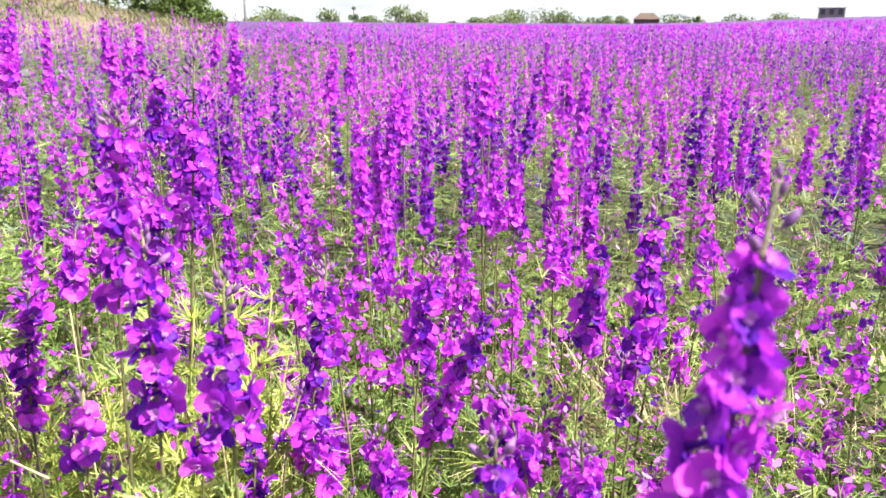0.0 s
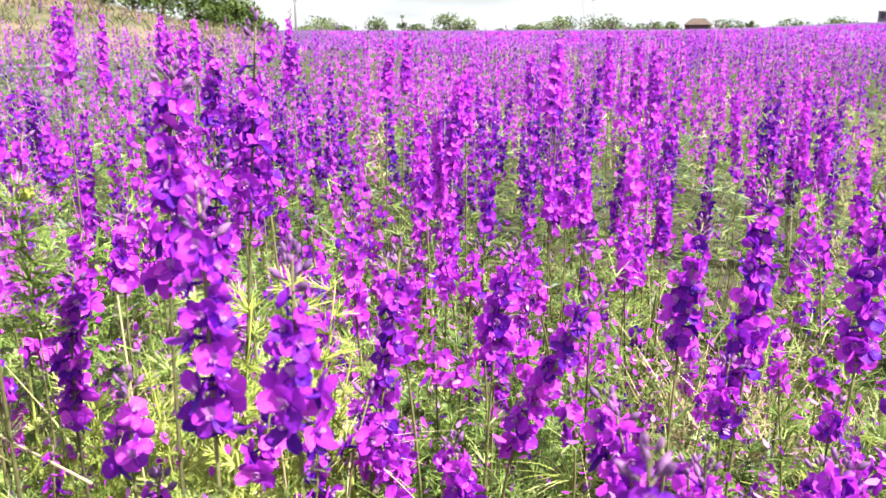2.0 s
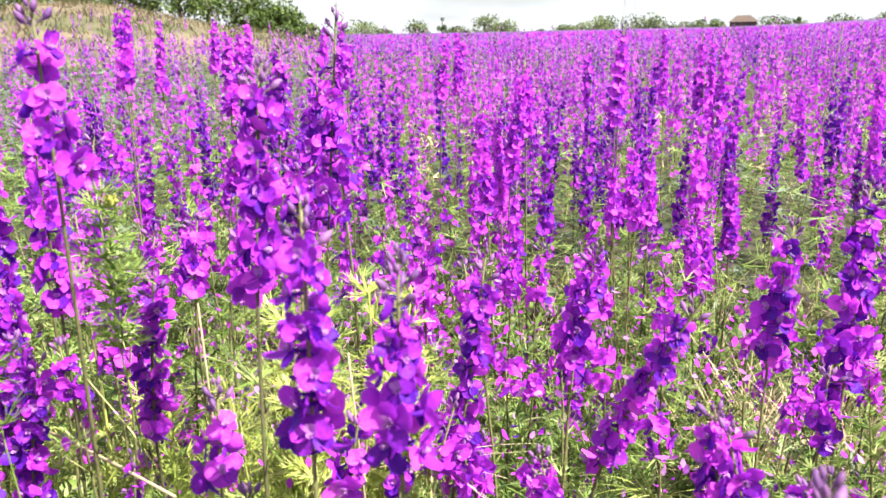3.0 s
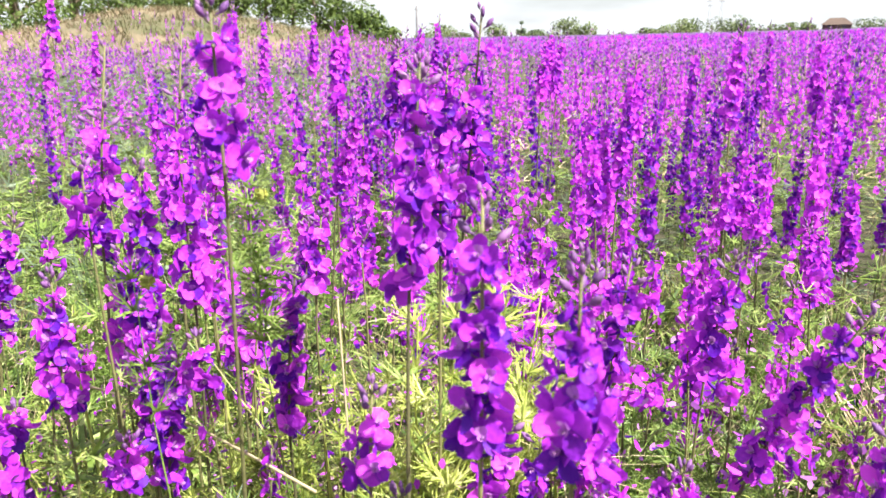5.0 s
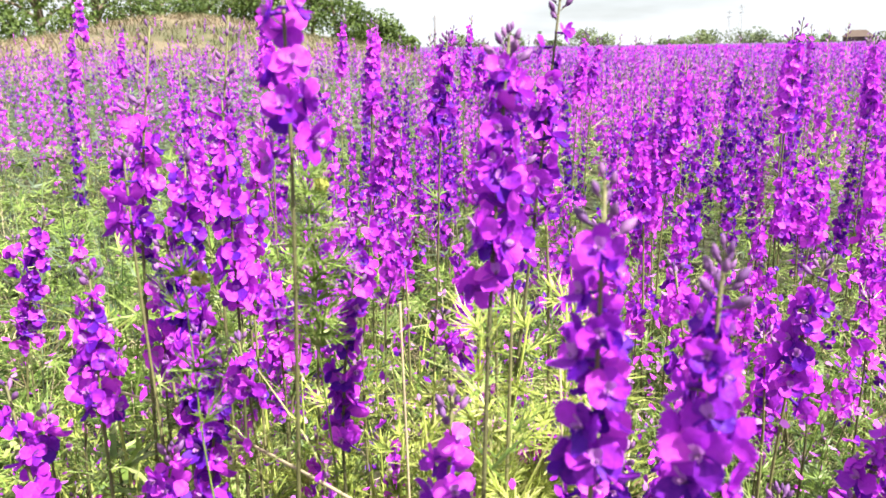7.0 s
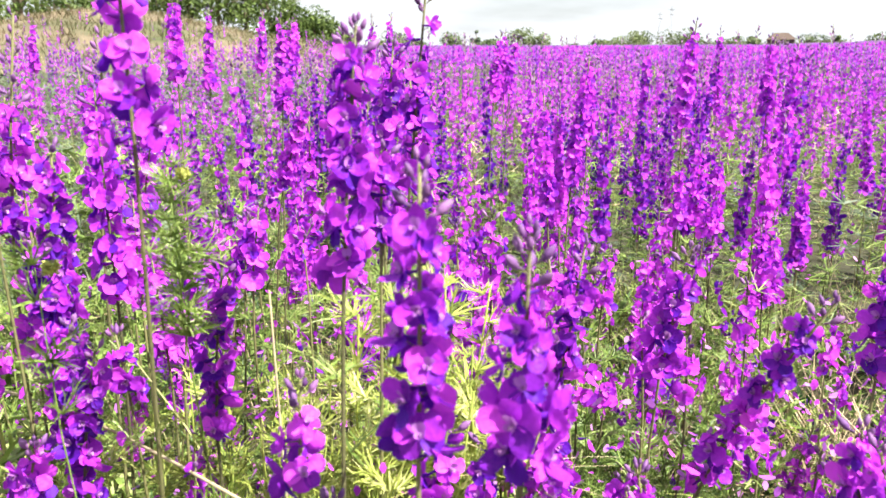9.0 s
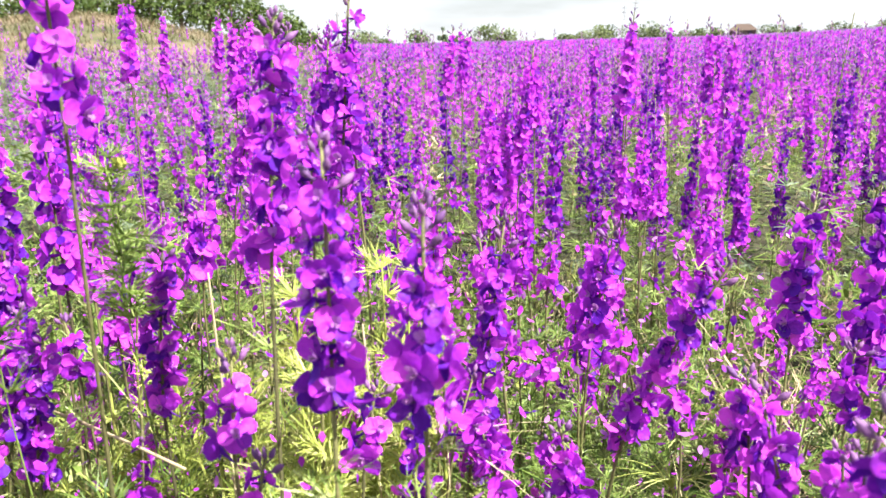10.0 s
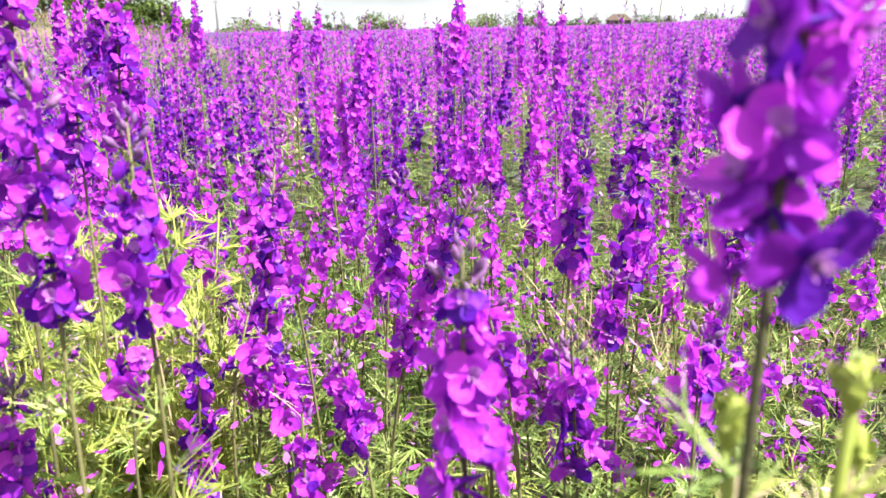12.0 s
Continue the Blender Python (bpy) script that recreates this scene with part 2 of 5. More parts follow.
tagged(hill_grass, "tan dry grass tufts on the hill", "grass", kind="stuff")


# ---- trees, shrubs and buildings far off ----
def leaf_cloud(n, size, blobs, mat_index=0):
    """Leaves as small bent quads spread through several uneven clumps (x, y, z, radius)."""
    B = np.array(blobs, float)
    pick = rng.choice(len(B), n, p=B[:, 3] ** 2 / (B[:, 3] ** 2).sum())
    d = rng.normal(size=(n, 3))
    d /= np.linalg.norm(d, axis=1)[:, None]
    c = B[pick, :3] + d * (B[pick, 3] * rng.uniform(0.45, 1.08, n) ** 0.6)[:, None] * np.array([1, 1, 0.85])
    a = rng.normal(size=(n, 3))
    a /= np.linalg.norm(a, axis=1)[:, None]
    b = np.cross(a, d + 0.5 * rng.normal(size=(n, 3)))
    b /= np.linalg.norm(b, axis=1)[:, None] + 1e-9
    s = (size * rng.uniform(0.6, 1.4, n))[:, None]
    v = np.stack([c - a * s, c + b * s * 0.55, c + a * s, c - b * s * 0.55], 1).reshape(-1, 3)
    q = np.arange(n)[:, None] * 4
    t = np.concatenate([q + np.array([[0, 1, 2]]), q + np.array([[0, 2, 3]])])
    return v, t, np.full(len(t), mat_index)


def tree(x, y, z, height, spread, leaves, leaf_size, label, category="tree", leaf_mat=TREE_LEAF, low=0.3, name="tree", squat=1.0):
    base = new(name)
    base.location = (x, y, z)
    tagged(base, label, category)
    sway = rng.uniform(-0.08, 0.08, 2) * height
    pts = [(sway[0] * u * u, sway[1] * u, height * 0.85 * u) for u in np.linspace(0, 1, 6)]
    wood = [tube(pts, np.linspace(0.045, 0.012, 6) * height, 0, 6)]
    blobs = []
    for k in range(8):
        u = rng.uniform(low, 0.95)
        a = rng.uniform(0, 6.28)
        reach = spread * rng.uniform(0.35, 0.8) * (1.15 - 0.7 * abs(u - 0.55))
        foot = np.array([sway[0] * u * u, sway[1] * u, height * 0.85 * u * 0.85])
        tip = foot + np.array([math.cos(a) * reach, math.sin(a) * reach, height * 0.16])
        wood.append(tube([foot, (foot + tip) / 2 + np.array([0, 0, 0.04 * height]), tip], np.array([0.02, 0.014, 0.006]) * height, 0, 5))
        blobs.append((*tip, spread * rng.uniform(0.28, 0.5) * squat))
    blobs.append((sway[0], sway[1], height * 0.88, spread * 0.42))
    part("trunk", mesh_of("trunk", join(wood), [BARK]), base)
    part("crown", mesh_of("crown", leaf_cloud(leaves, leaf_size, blobs), [leaf_mat], False), base)
    return base


def lay(x, y):
    """Height of field or hill under many places at once."""
    r, az = np.hypot(x, y), np.degrees(np.arctan2(x, y))
    on = (az > -75) & (az < -13) & (r > 19) & (r < 70)
    return np.where(on, np.maximum(hill_height(x, y, r, az), rise(x, y)), rise(x, y))


def spot(az, r):
    return r * math.sin(radians(az)), r * math.cos(radians(az))


def land(az, r):
    x, y = spot(az, r)
    z = float(rise(np.array(x), np.array(y)))
    if -75 < az < -13 and 19 < r < 70:
        z = float(hill_height(np.array(x), np.array(y), np.array(float(r)), np.array(float(az))))
    return x, y, z


# trees along the crest of the hill, with sky between their trunks
for az, r, h, w in ((-46, 40, 6.0, 2.6), (-43.2, 43, 5.2, 2.0), (-40.2, 41, 5.6, 2.4), (-36.8, 44, 5.4, 2.6), (-33.0, 42, 4.8, 2.4), (-30.2, 45, 5.6, 2.6), (-27.5, 43, 4.6, 2.2), (-50.5, 42, 6.2, 2.8)):
    x, y, z = land(az, r)
    tree(x, y, z - 0.1, h, w, 1250, 0.12, "leafy green tree on the dry grass hill", low=0.06, squat=1.25)
# low shrubs between those trees
for az, r, h, w in ((-41.6, 36, 1.3, 1.1), (-38.6, 38, 1.2, 1.2), (-34.8, 38, 1.5, 1.2), (-31.5, 38, 1.0, 1.1), (-28.6, 38, 1.6, 1.3), (-44.8, 36, 1.5, 1.2)):
    x, y, z = land(az, r)
    tree(x, y, z - 0.15, h, w, 1100, 0.085, "low green shrub on the crest of the dry hill", "shrub", low=0.05, name="shrub", squat=1.35)
# dark shrubs at the end of the hill, falling away to the field
for az, r, h, w in ((-26.4, 37, 2.2, 1.5), (-24.6, 37.5, 2.6, 1.6), (-22.8, 37, 2.8, 1.7), (-21.1, 37, 2.5, 1.5), (-19.5, 36.5, 1.9, 1.25), (-18.1, 36, 1.3, 0.95), (-16.8, 36, 0.8, 0.7)):
    x, y, z = land(az, r)
    tree(x, y, z - 0.15, h, w, 1700, 0.085, "dense dark green shrub at the foot of the hill", "shrub", low=0.1, name="shrub", squat=1.35)


def far_tree(az, width, height, label, mat=FAR_LEAF):
    r = 262 + 9 * math.sin(az * 3.7)
    x, y, z = land(az, r)
    tree(x, y, z - 1.9, height, width * 0.6, 1300, 0.36, label, "tree", mat, 0.0, squat=1.6)


for az, w, h in ((-12.2, 8.5, 4.4), (-10.6, 6, 2.2), (-8.3, 6.5, 4.4), (-5.8, 6, 2.6), (-4.8, 6, 2.6), (-3.5, 8.0, 5.9), (-1.9, 5.5, 4.4), (0.6, 4, 1.6), (2.1, 6, 2.6), (3.2, 6, 2.4),
                 (4.5, 8, 5.0), (5.3, 8, 4.8), (7.4, 9, 4.6), (8.5, 9, 4.8), (10.2, 6, 2.4), (11.4, 5, 3.2), (12.3, 5, 3.2), (16.0, 7, 2.4), (17.2, 7, 2.0), (20.4, 8, 1.8), (23.0, 8, 1.6), (-13.4, 5, 2.4)):
    far_tree(az, w, h + 1.2, "small green tree on the horizon beyond the field")
far_tree(-6.5, 2.4, 8.2, "tall narrow pale tree on the horizon", GREY_GREEN)
far_tree(17.6, 2.0, 5.0, "thin bare tree on the horizon beyond the field")


def box(x0, y0, z0, x1, y1, z1, mat=0):
    v = np.array([(x, y, z) for x in (x0, x1) for y in (y0, y1) for z in (z0, z1)], float)
    t = np.array([(0, 1, 3), (0, 3, 2), (4, 6, 7), (4, 7, 5), (0, 4, 5), (0, 5, 1), (2, 3, 7), (2, 7, 6), (0, 2, 6), (0, 6, 4), (1, 5, 7), (1, 7, 3)])
    return v, t, np.full(12, mat)


def house(az, r, w, d, h, roof_h, label, wall_mat, windows):
    x, y, z = land(az, r)
    base = new("house")
    base.matrix_world = pose(x, y, z, 0, 0, -az)
    tagged(base, label, "house")
    part("wall", mesh_of("wall", box(-w / 2, 0, -0.5, w / 2, d, h), [wall_mat], False), base)
    e = 0.4
    v = np.array([(-w / 2 - e, -e, h), (w / 2 + e, -e, h), (w / 2 + e, d + e, h), (-w / 2 - e, d + e, h), (-w / 4, d / 2, h + roof_h), (w / 4, d / 2, h + roof_h)], float)
    t = np.array([(0, 1, 5), (0, 5, 4), (1, 2, 5), (2, 3, 4), (2, 4, 5), (3, 0, 4), (0, 3, 2), (0, 2, 1)])
    part("roof", mesh_of("roof", (v, t, np.zeros(8, int)), [ROOF if roof_h > 1 else GREY], False), base)
    for k in range(windows):
        c = w * ((k + 0.5) / windows - 0.5)
        part("window", mesh_of("window", box(c - 0.55, -0.06, h * 0.5, c + 0.55, 0.05, h * 0.9), [DARK], False), base)


house(14.2, 250, 7.5, 6.0, 2.0, 1.9, "low house with a brown hipped roof beyond the field", ROOF, 2)
house(25.8, 240, 6.5, 6.0, 3.6, 0.5, "grey flat-roofed building beyond the field", GREY, 3)

px, py, pz = land(-14.0, 120)
mast = new("utility_pole")
mast.location = (px, py, pz)
tagged(mast, "weathered grey wooden pole beyond the field", "pole")
part("pole", mesh_of("pole", tube([(0, 0, -0.3), (0, 0, 2.5), (0.03, 0, 5.2)], (0.2, 0.17, 0.13), 0, 8), [GREY]), mast)
part("crossarm", mesh_of("crossarm", box(-0.35, -0.06, 4.7, 0.35, 0.06, 4.82), [GREY], False), mast)


def lattice_mast(az, r, height, label):
    """Four leaning legs tied by rungs and crossed braces, with two arms near the top."""
    x, y, z = land(az, r)
    ob = new("lattice_mast")
    ob.matrix_world = pose(x, y, z, 0, 0, -az)
    tagged(ob, label, "mast")
    legs, wide, slim = [], height * 0.055, height * 0.012
    for a, b in ((-1, -1), (1, -1), (1, 1), (-1, 1)):
        legs.append((a, b))
        part("leg", mesh_of("leg", tube([(a * wide, b * wide, -0.5), (a * slim, b * slim, height)], (height * 0.0035, height * 0.003), 0, 4), [GREY]), ob)
    for k in range(9):
        w0, w1 = (wide + (slim - wide) * (k + q) / 9 for q in (0, 1))
        z0, z1 = height * k / 9, height * (k + 1) / 9
        for j in range(4):
            (a, b), (c, d) = legs[j], legs[(j + 1) % 4]
            part("brace", mesh_of("brace", tube([(a * w0, b * w0, z0), (c * w1, d * w1, z1)], (height * 0.002,) * 2, 0, 3), [GREY]), ob)
    for q in (0.8, 0.92):
        part("crossarm", mesh_of("crossarm", box(-height * 0.07, -0.08, height * q, height * 0.07, 0.08, height * q + 0.25), [GREY], False), ob)


lattice_mast(6.35, 520, 22, "thin grey steel lattice mast on the horizon")
lattice_mast(7.1, 560, 27, "thin grey steel lattice mast on the horizon")


# ---- larkspur: flowers, buds, leaves ----
def sepal(direction, forward, length, width, cup, rows, mat, foot=(0, 0, 0), ruffle=0.0, phase=0.0):
    """A broad petal with a waved rim, hollowed along its middle and curved along its length."""
    d, f = np.array(direction, float), np.array(forward, float)
    side = np.cross(f, d)
    side /= np.linalg.norm(side)
    prof = {6: ((0.03, 0.20), (0.22, 0.66), (0.48, 0.97), (0.72, 0.98), (0.90, 0.68), (1.0, 0.24)), 4: ((0.04, 0.25), (0.4, 0.9), (0.78, 0.95), (1.0, 0.35)), 3: ((0.04, 0.3), (0.6, 1.0), (1.0, 0.4))}[rows]
    cols = {6: (-1, -0.5, 0, 0.5, 1), 4: (-1, 0, 1), 3: (-1, 1)}[rows]
    v = []
    for u, w in prof:
        for c in cols:
            z = cup * (u * u - 0.25 * u) * length - 0.24 * (1 - c * c) * w * width * 0.5 + ruffle * math.sin(7 * u + 3.1 * c + phase) * width * (0.3 + 0.7 * abs(c)) * u
            notch = 0.06 * length * (1 - abs(c)) * (u > 0.95) * math.cos(phase)
            v.append(np.array(foot) + d * (u * length - notch) + side * c * w * width * 0.5 + f * z)
    k, t = len(cols), []
    for i in range(len(prof) - 1):
        for j in range(k - 1):
            a = i * k + j
            t += [(a, a + 1, a + k + 1), (a, a + k + 1, a + k)]
    return np.array(v), np.array(t), np.full(len(t), mat)


def flower_soup(level, seed):
    """One flower on its stalk, facing +x from the stem at the origin. Level 0 is the finest."""
    g = np.random.default_rng(seed)
    ped = (0.009 if level == 0 else 0.0085) * g.uniform(0.7, 1.4)
    c = np.array([ped, 0, 0.005 * g.uniform(0.2, 1.3)])
    f = np.array([1, g.uniform(-0.35, 0.35), g.uniform(-0.15, 0.45)])
    f /= np.linalg.norm(f)
    up = np.array([0, 0, 1.0]) - f * f[2]
    up /= np.linalg.norm(up)
    left = np.cross(up, f)
    rows = (6, 4, 3)[level]
    out = []
    for k, (a, L, W) in enumerate(((90, 0.0112, 0.0102), (20, 0.0134, 0.0130), (160, 0.0134, 0.0130), (-50, 0.0128, 0.0118), (-130, 0.0128, 0.0118))):
        if level == 2 and k in (0, 3):
            continue
        a = radians(a + g.uniform(-13, 13))
        d = math.cos(a) * left + math.sin(a) * up + f * g.uniform(-0.25, 0.65)
        d /= np.linalg.norm(d)
        out.append(sepal(d, f, L * g.uniform(0.85, 1.1), W * g.uniform(0.85, 1.12) * (1.0, 1.0, 1.25)[level], g.uniform(-0.5, 0.6), rows, I_PETAL, c, 0.1, g.uniform(0, 6.28)))
    if level == 2:
        k = c + f * 0.003
        out.append((np.array([k, k + up * 0.005 + left * 0.003, k - up * 0.001 + left * 0.005]), np.array([(0, 1, 2)]), np.array([I_THROAT])))
    if level < 2:
        back = [c, c - f * 0.006 + up * 0.002, c - f * 0.012 + up * 0.006]
        out.append(tube(back, (0.0020, 0.0015, 0.0007), I_PETAL, 4 if level == 0 else 3))
        out.append(tube([(0, 0, 0), c * np.array([0.5, 1, 0.35]), c], (0.0006, 0.0005, 0.0006), I_STEM, 3))
    return join(out), c, f, up, left


def throat_soup(c, f, up, left):
    """The hooded inner petals: two upright lobes, two small side lobes and a dark slit of anthers between them."""
    out = []
    for a, L, W in ((68, 0.0062, 0.0042), (112, 0.0062, 0.0042), (-30, 0.0040, 0.0034), (210, 0.0040, 0.0034)):
        d = math.cos(radians(a)) * left + math.sin(radians(a)) * up + f * (0.75 if L > 0.005 else 1.2)
        d /= np.linalg.norm(d)
        out.append(sepal(d, f, L, W, 0.35, 4, I_THROAT, c + f * 0.0008, 0.08, a))
    out.append(tube([c + f * 0.001, c + f * 0.0042 - up * 0.0008], (0.0011, 0.0009), I_BUD, 4))
    return join(out)


FLOWERS, THROATS, FLOWERS_1, SOUP_2 = [], [], [], []
for k in range(7):
    s, c, f, up, left = flower_soup(0, 100 + k)
    FLOWERS.append(mesh_of("flower", s))
    THROATS.append(mesh_of("throat", throat_soup(c, f, up, left)))
    s1, c1, f1, up1, left1 = flower_soup(1, 200 + k)
    t1 = throat_soup(c1, f1, up1, left1)
    FLOWERS_1.append((mesh_of("flower", join([s1, (t1[0][:24], t1[1][:24], t1[2][:24])])), join([s1])))
    SOUP_2.append(flower_soup(2, 300 + k)[0])


def bud_soup(length, width, seed):
    g = np.random.default_rng(seed)
    ped = np.array([0.008, 0, 0.004])
    d = np.array([0.8, g.uniform(-0.2, 0.2), 0.75])
    d /= np.linalg.norm(d)
    pts = [ped + d * length * u for u in (0, 0.2, 0.5, 0.8, 1.0)]
    body = tube(pts, np.array([0.25, 0.8, 1.0, 0.65, 0.15]) * width * 0.5, I_BUD, 6)
    spur = tube([ped + d * 0.001, ped - d * 0.5 * length + np.array([0, 0, 0.003])], (width * 0.2, width * 0.07), I_BUD, 4)
    return join([body, spur, tube([(0, 0, 0), ped * 0.6, ped], (0.0006, 0.0005, 0.0006), I_STEM, 3)])


BUD_SOUP = [bud_soup(0.0110, 0.0056, k) for k in range(3)]
BUDS = [mesh_of("bud", s) for s in BUD_SOUP]


def feather_leaf(threads, length, width, mat, seed, fork=2, segs=2):
    """A leaf cut into narrow threads that fan out from its stalk along +x, each forked near its end."""
    g = np.random.default_rng(seed)
    out = []
    for k in range(threads):
        a = radians((k / max(threads - 1, 1) - 0.5) * 170 + g.uniform(-8, 8))
        e = g.uniform(-0.2, 0.6)
        L = length * g.uniform(0.6, 1.05) * (1 - 0.3 * abs(a))
        d = np.array([math.cos(a), math.sin(a), e])
        s = np.array([-math.sin(a), math.cos(a), g.uniform(-0.7, 0.7)])
        droop = np.array([0, 0, -0.35 * L * g.uniform(0, 1)])
        u = np.linspace(0, 1, segs + 1)[:, None]
        root = np.array([0.15 * length, 0, 0.05 * length])
        line = root + d * L * u + droop * u * u
        w = width * (1 - 0.6 * u) * 0.5
        out.append(strip(line - s * w, line + s * w, mat))
        for j in range(fork):
            b = a + (0.45 if j else -0.45) * g.uniform(0.7, 1.3)
            at = line[1] if segs > 1 else (line[0] + line[1]) / 2
            dd = np.array([math.cos(b), math.sin(b), e + g.uniform(-0.2, 0.3)]) * L * 0.5
            ss = np.array([-math.sin(b), math.cos(b), 0.3]) * width * 0.4
            v = np.stack([at - ss, at + ss, at + dd])
            out.append((v, np.array([[0, 1, 2]]), np.array([mat])))
    return join(out)


LEAF_SOUP = [feather_leaf(9, 0.036, 0.0014, I_LEAF, k, 1) for k in range(4)]
LEAVES = [mesh_of("leaf", feather_leaf(9, 0.034, 0.0014, I_LEAF, k)) for k in range(4)]
PODS = [mesh_of("seed_pod", tube([(0, 0, 0), (0.006, 0, 0.004), (0.008, 0, 0.013), (0.009, 0, 0.022), (0.0095, 0, 0.028)], (0.0008, 0.0018, 0.0030, 0.0024, 0.0006), I_POD, 6))]


def stem_line(base, low, tip, n=9, wiggle=0.004, g=None):
    g = g or rng
    b, l, t = (np.array(p, float) for p in (base, low, tip))
    hl = np.linalg.norm(l - b) / (np.linalg.norm(l - b) + np.linalg.norm(t - l))
    pts = []
    ph = g.uniform(0, 6.28, 2)
    for u in np.linspace(0, 1, n):
        q = b + (l - b) * u / hl if u < hl else l + (t - l) * (u - hl) / (1 - hl)
        pts.append(q + wiggle * np.array([math.sin(7 * u + ph[0]), math.sin(6 * u + ph[1]), 0]) * u * (1 - u) * 3)
    P = np.array(pts)
    P[1:-1] = 0.25 * P[:-2] + 0.5 * P[1:-1] + 0.25 * P[2:]
    return P, hl


def along(P, u):
    k = min(max(u, 0), 0.9999) * (len(P) - 1)
    i = int(k)
    return P[i] + (P[i + 1] - P[i]) * (k - i)


def larkspur(tip, low, level=0, gap=0.0066, size=1.04, buds=7, leaves=11, pods=0, bare=0.12, label="", base=None, seed=None):
    """One plant: its stem from the soil to the tip, flowers round it from low up to the buds at the tip, feathery leaves below."""
    g = np.random.default_rng(seed if seed is not None else int(rng.integers(1e9)))
    tip, low = np.array(tip, float), np.array(low, float)
    if base is None:
        lean = (low - tip)[:2] * 0.5
        base = np.array([low[0] + lean[0] + g.uniform(-0.02, 0.02), low[1] + lean[1] + g.uniform(-0.01, 0.02), 0])
        base[2] = float(rise(base[0], base[1])) - 0.01
    base = np.array(base, float)
    P, hl = stem_line(base, low, tip, g=g)
    P = P - base
    ob = new("larkspur")
    ob.location = base
    if not label:
        size_word = "tall" if tip[2] > 0.7 else "short" if tip[2] < 0.45 else "medium-high"
        form = "leaning " if math.hypot(*(tip - low)[:2]) > 0.05 else ""
        end = "with a long tip of closed buds" if bare > 0.2 else "in full flower"
        label = f"{size_word} {form}purple larkspur spike {end}"
    tagged(ob, label, "flower", "larkspur plants")
    part("stem", mesh_of("stem", tube(P, np.linspace(0.0026, 0.0010, len(P)), I_STEM, 5 if level == 0 else 4)), ob)
    span = np.linalg.norm(tip - low)
    head = hl + (1 - hl) * (1 - bare)
    n = max(4, int(span * (1 - bare) / gap))
    a = g.uniform(0, 6.28)
    for k in range(n):
        q = (k + g.uniform(-0.25, 0.25)) / n
        at = along(P, hl + (head - hl) * q)
        a += 2.4 + g.uniform(-0.35, 0.35)
        s = size * (1.1 - (0.4 if level == 0 else 0.5) * max(q, 0) ** 1.3) * g.uniform(0.82, 1.14)
        m = Matrix.LocRotScale(Vector(at), Euler((g.uniform(-0.5, 0.5), g.uniform(-0.75, 0.25), a)), Vector((s, s, s)))
        j = int(g.integers(7))
        if level == 0:
            fl = part("flower", FLOWERS[j], ob, m)
            part("throat", THROATS[j], fl, None, "pale pink inner petals")
        else:
            part("flower", FLOWERS_1[j][0], ob, m)
    if level:
        extra = []
        for k in range(buds):
            q = (k + 0.5) / buds
            a += 2.4
            extra.append(moved(BUD_SOUP[k % 3], turn(0, 0.15 - 0.9 * q, a), size * (0.95 - 0.5 * q), along(P, head + (1 - head) * q)))
        part("bud_tip", mesh_of("bud_tip", join(extra)), ob, None, "closed violet buds")
        extra = []
        for k in range(leaves):
            u = hl * (0.2 + 0.8 * (k + g.uniform(0, 0.8)) / leaves)
            extra.append(moved(LEAF_SOUP[k % 4], turn(g.uniform(-0.4, 0.4), -0.5, k * 2.4 + g.uniform(-0.5, 0.5)), g.uniform(0.9, 1.6), along(P, u)))
        part("foliage", mesh_of("foliage", join(extra)), ob)
        buds = leaves = 0
    for k in range(buds):
        q = (k + 0.5) / buds
        at = along(P, head + (1 - head) * q)
        a += 2.4
        s = size * (0.98 - 0.5 * q)
        part("bud", BUDS[k % 3], ob, Matrix.LocRotScale(Vector(at), Euler((0, 0.15 - 0.9 * q, a)), Vector((s, s, s))), "closed violet bud")
    for k in range(leaves):
        u = hl * (0.25 + 0.72 * (k + g.uniform(0, 0.8)) / leaves)
        s = g.uniform(0.9, 1.7) * (1.25 - 0.5 * u)
        part("leaf", LEAVES[k % 4], ob, Matrix.LocRotScale(Vector(along(P, u)), Euler((g.uniform(-0.4, 0.4), -0.5, k * 2.4 + g.uniform(-0.5, 0.5))), Vector((s, s, s))))
    for k in range(pods):
        part("seed_pod", PODS[0], ob, Matrix.LocRotScale(Vector(along(P, hl - 0.03 * (k + 1))), Euler((0, 0, 2.1 * k + 1)), Vector((1, 1, 1))), "green seed pod")
    KEEP.append((tip[0], tip[1]))
    KEEP.append((base[0], base[1]))
    return ob


KEEP = []

# plants nearest the path, one by one
larkspur((0.130, 0.256, 0.764), (0.108, 0.233, 0.638), bare=0.2, buds=5, gap=0.0042, size=0.86, leaves=7, label="tall purple larkspur spike close to the path", seed=5)
larkspur((-0.353, 0.568, 0.782), (-0.350, 0.568, 0.672), gap=0.0095, leaves=4, base=(-0.44, 0.66, 0))
larkspur((-0.222, 0.790, 0.782), (-0.242, 0.790, 0.598), bare=0.14, gap=0.0105, base=(-0.30, 0.80, 0))
larkspur((-0.239, 0.636, 0.745), (-0.245, 0.610, 0.591), buds=9)
larkspur((-0.176, 0.507, 0.680), (-0.175, 0.500, 0.531), bare=0.2, size=1.05)
larkspur((-0.124, 0.503, 0.650), (-0.129, 0.503, 0.529), bare=0.22, buds=10, size=1.05)
larkspur((-0.564, 0.760, 0.761), (-0.601, 0.760, 0.553), bare=0.38, buds=10, gap=0.0095)
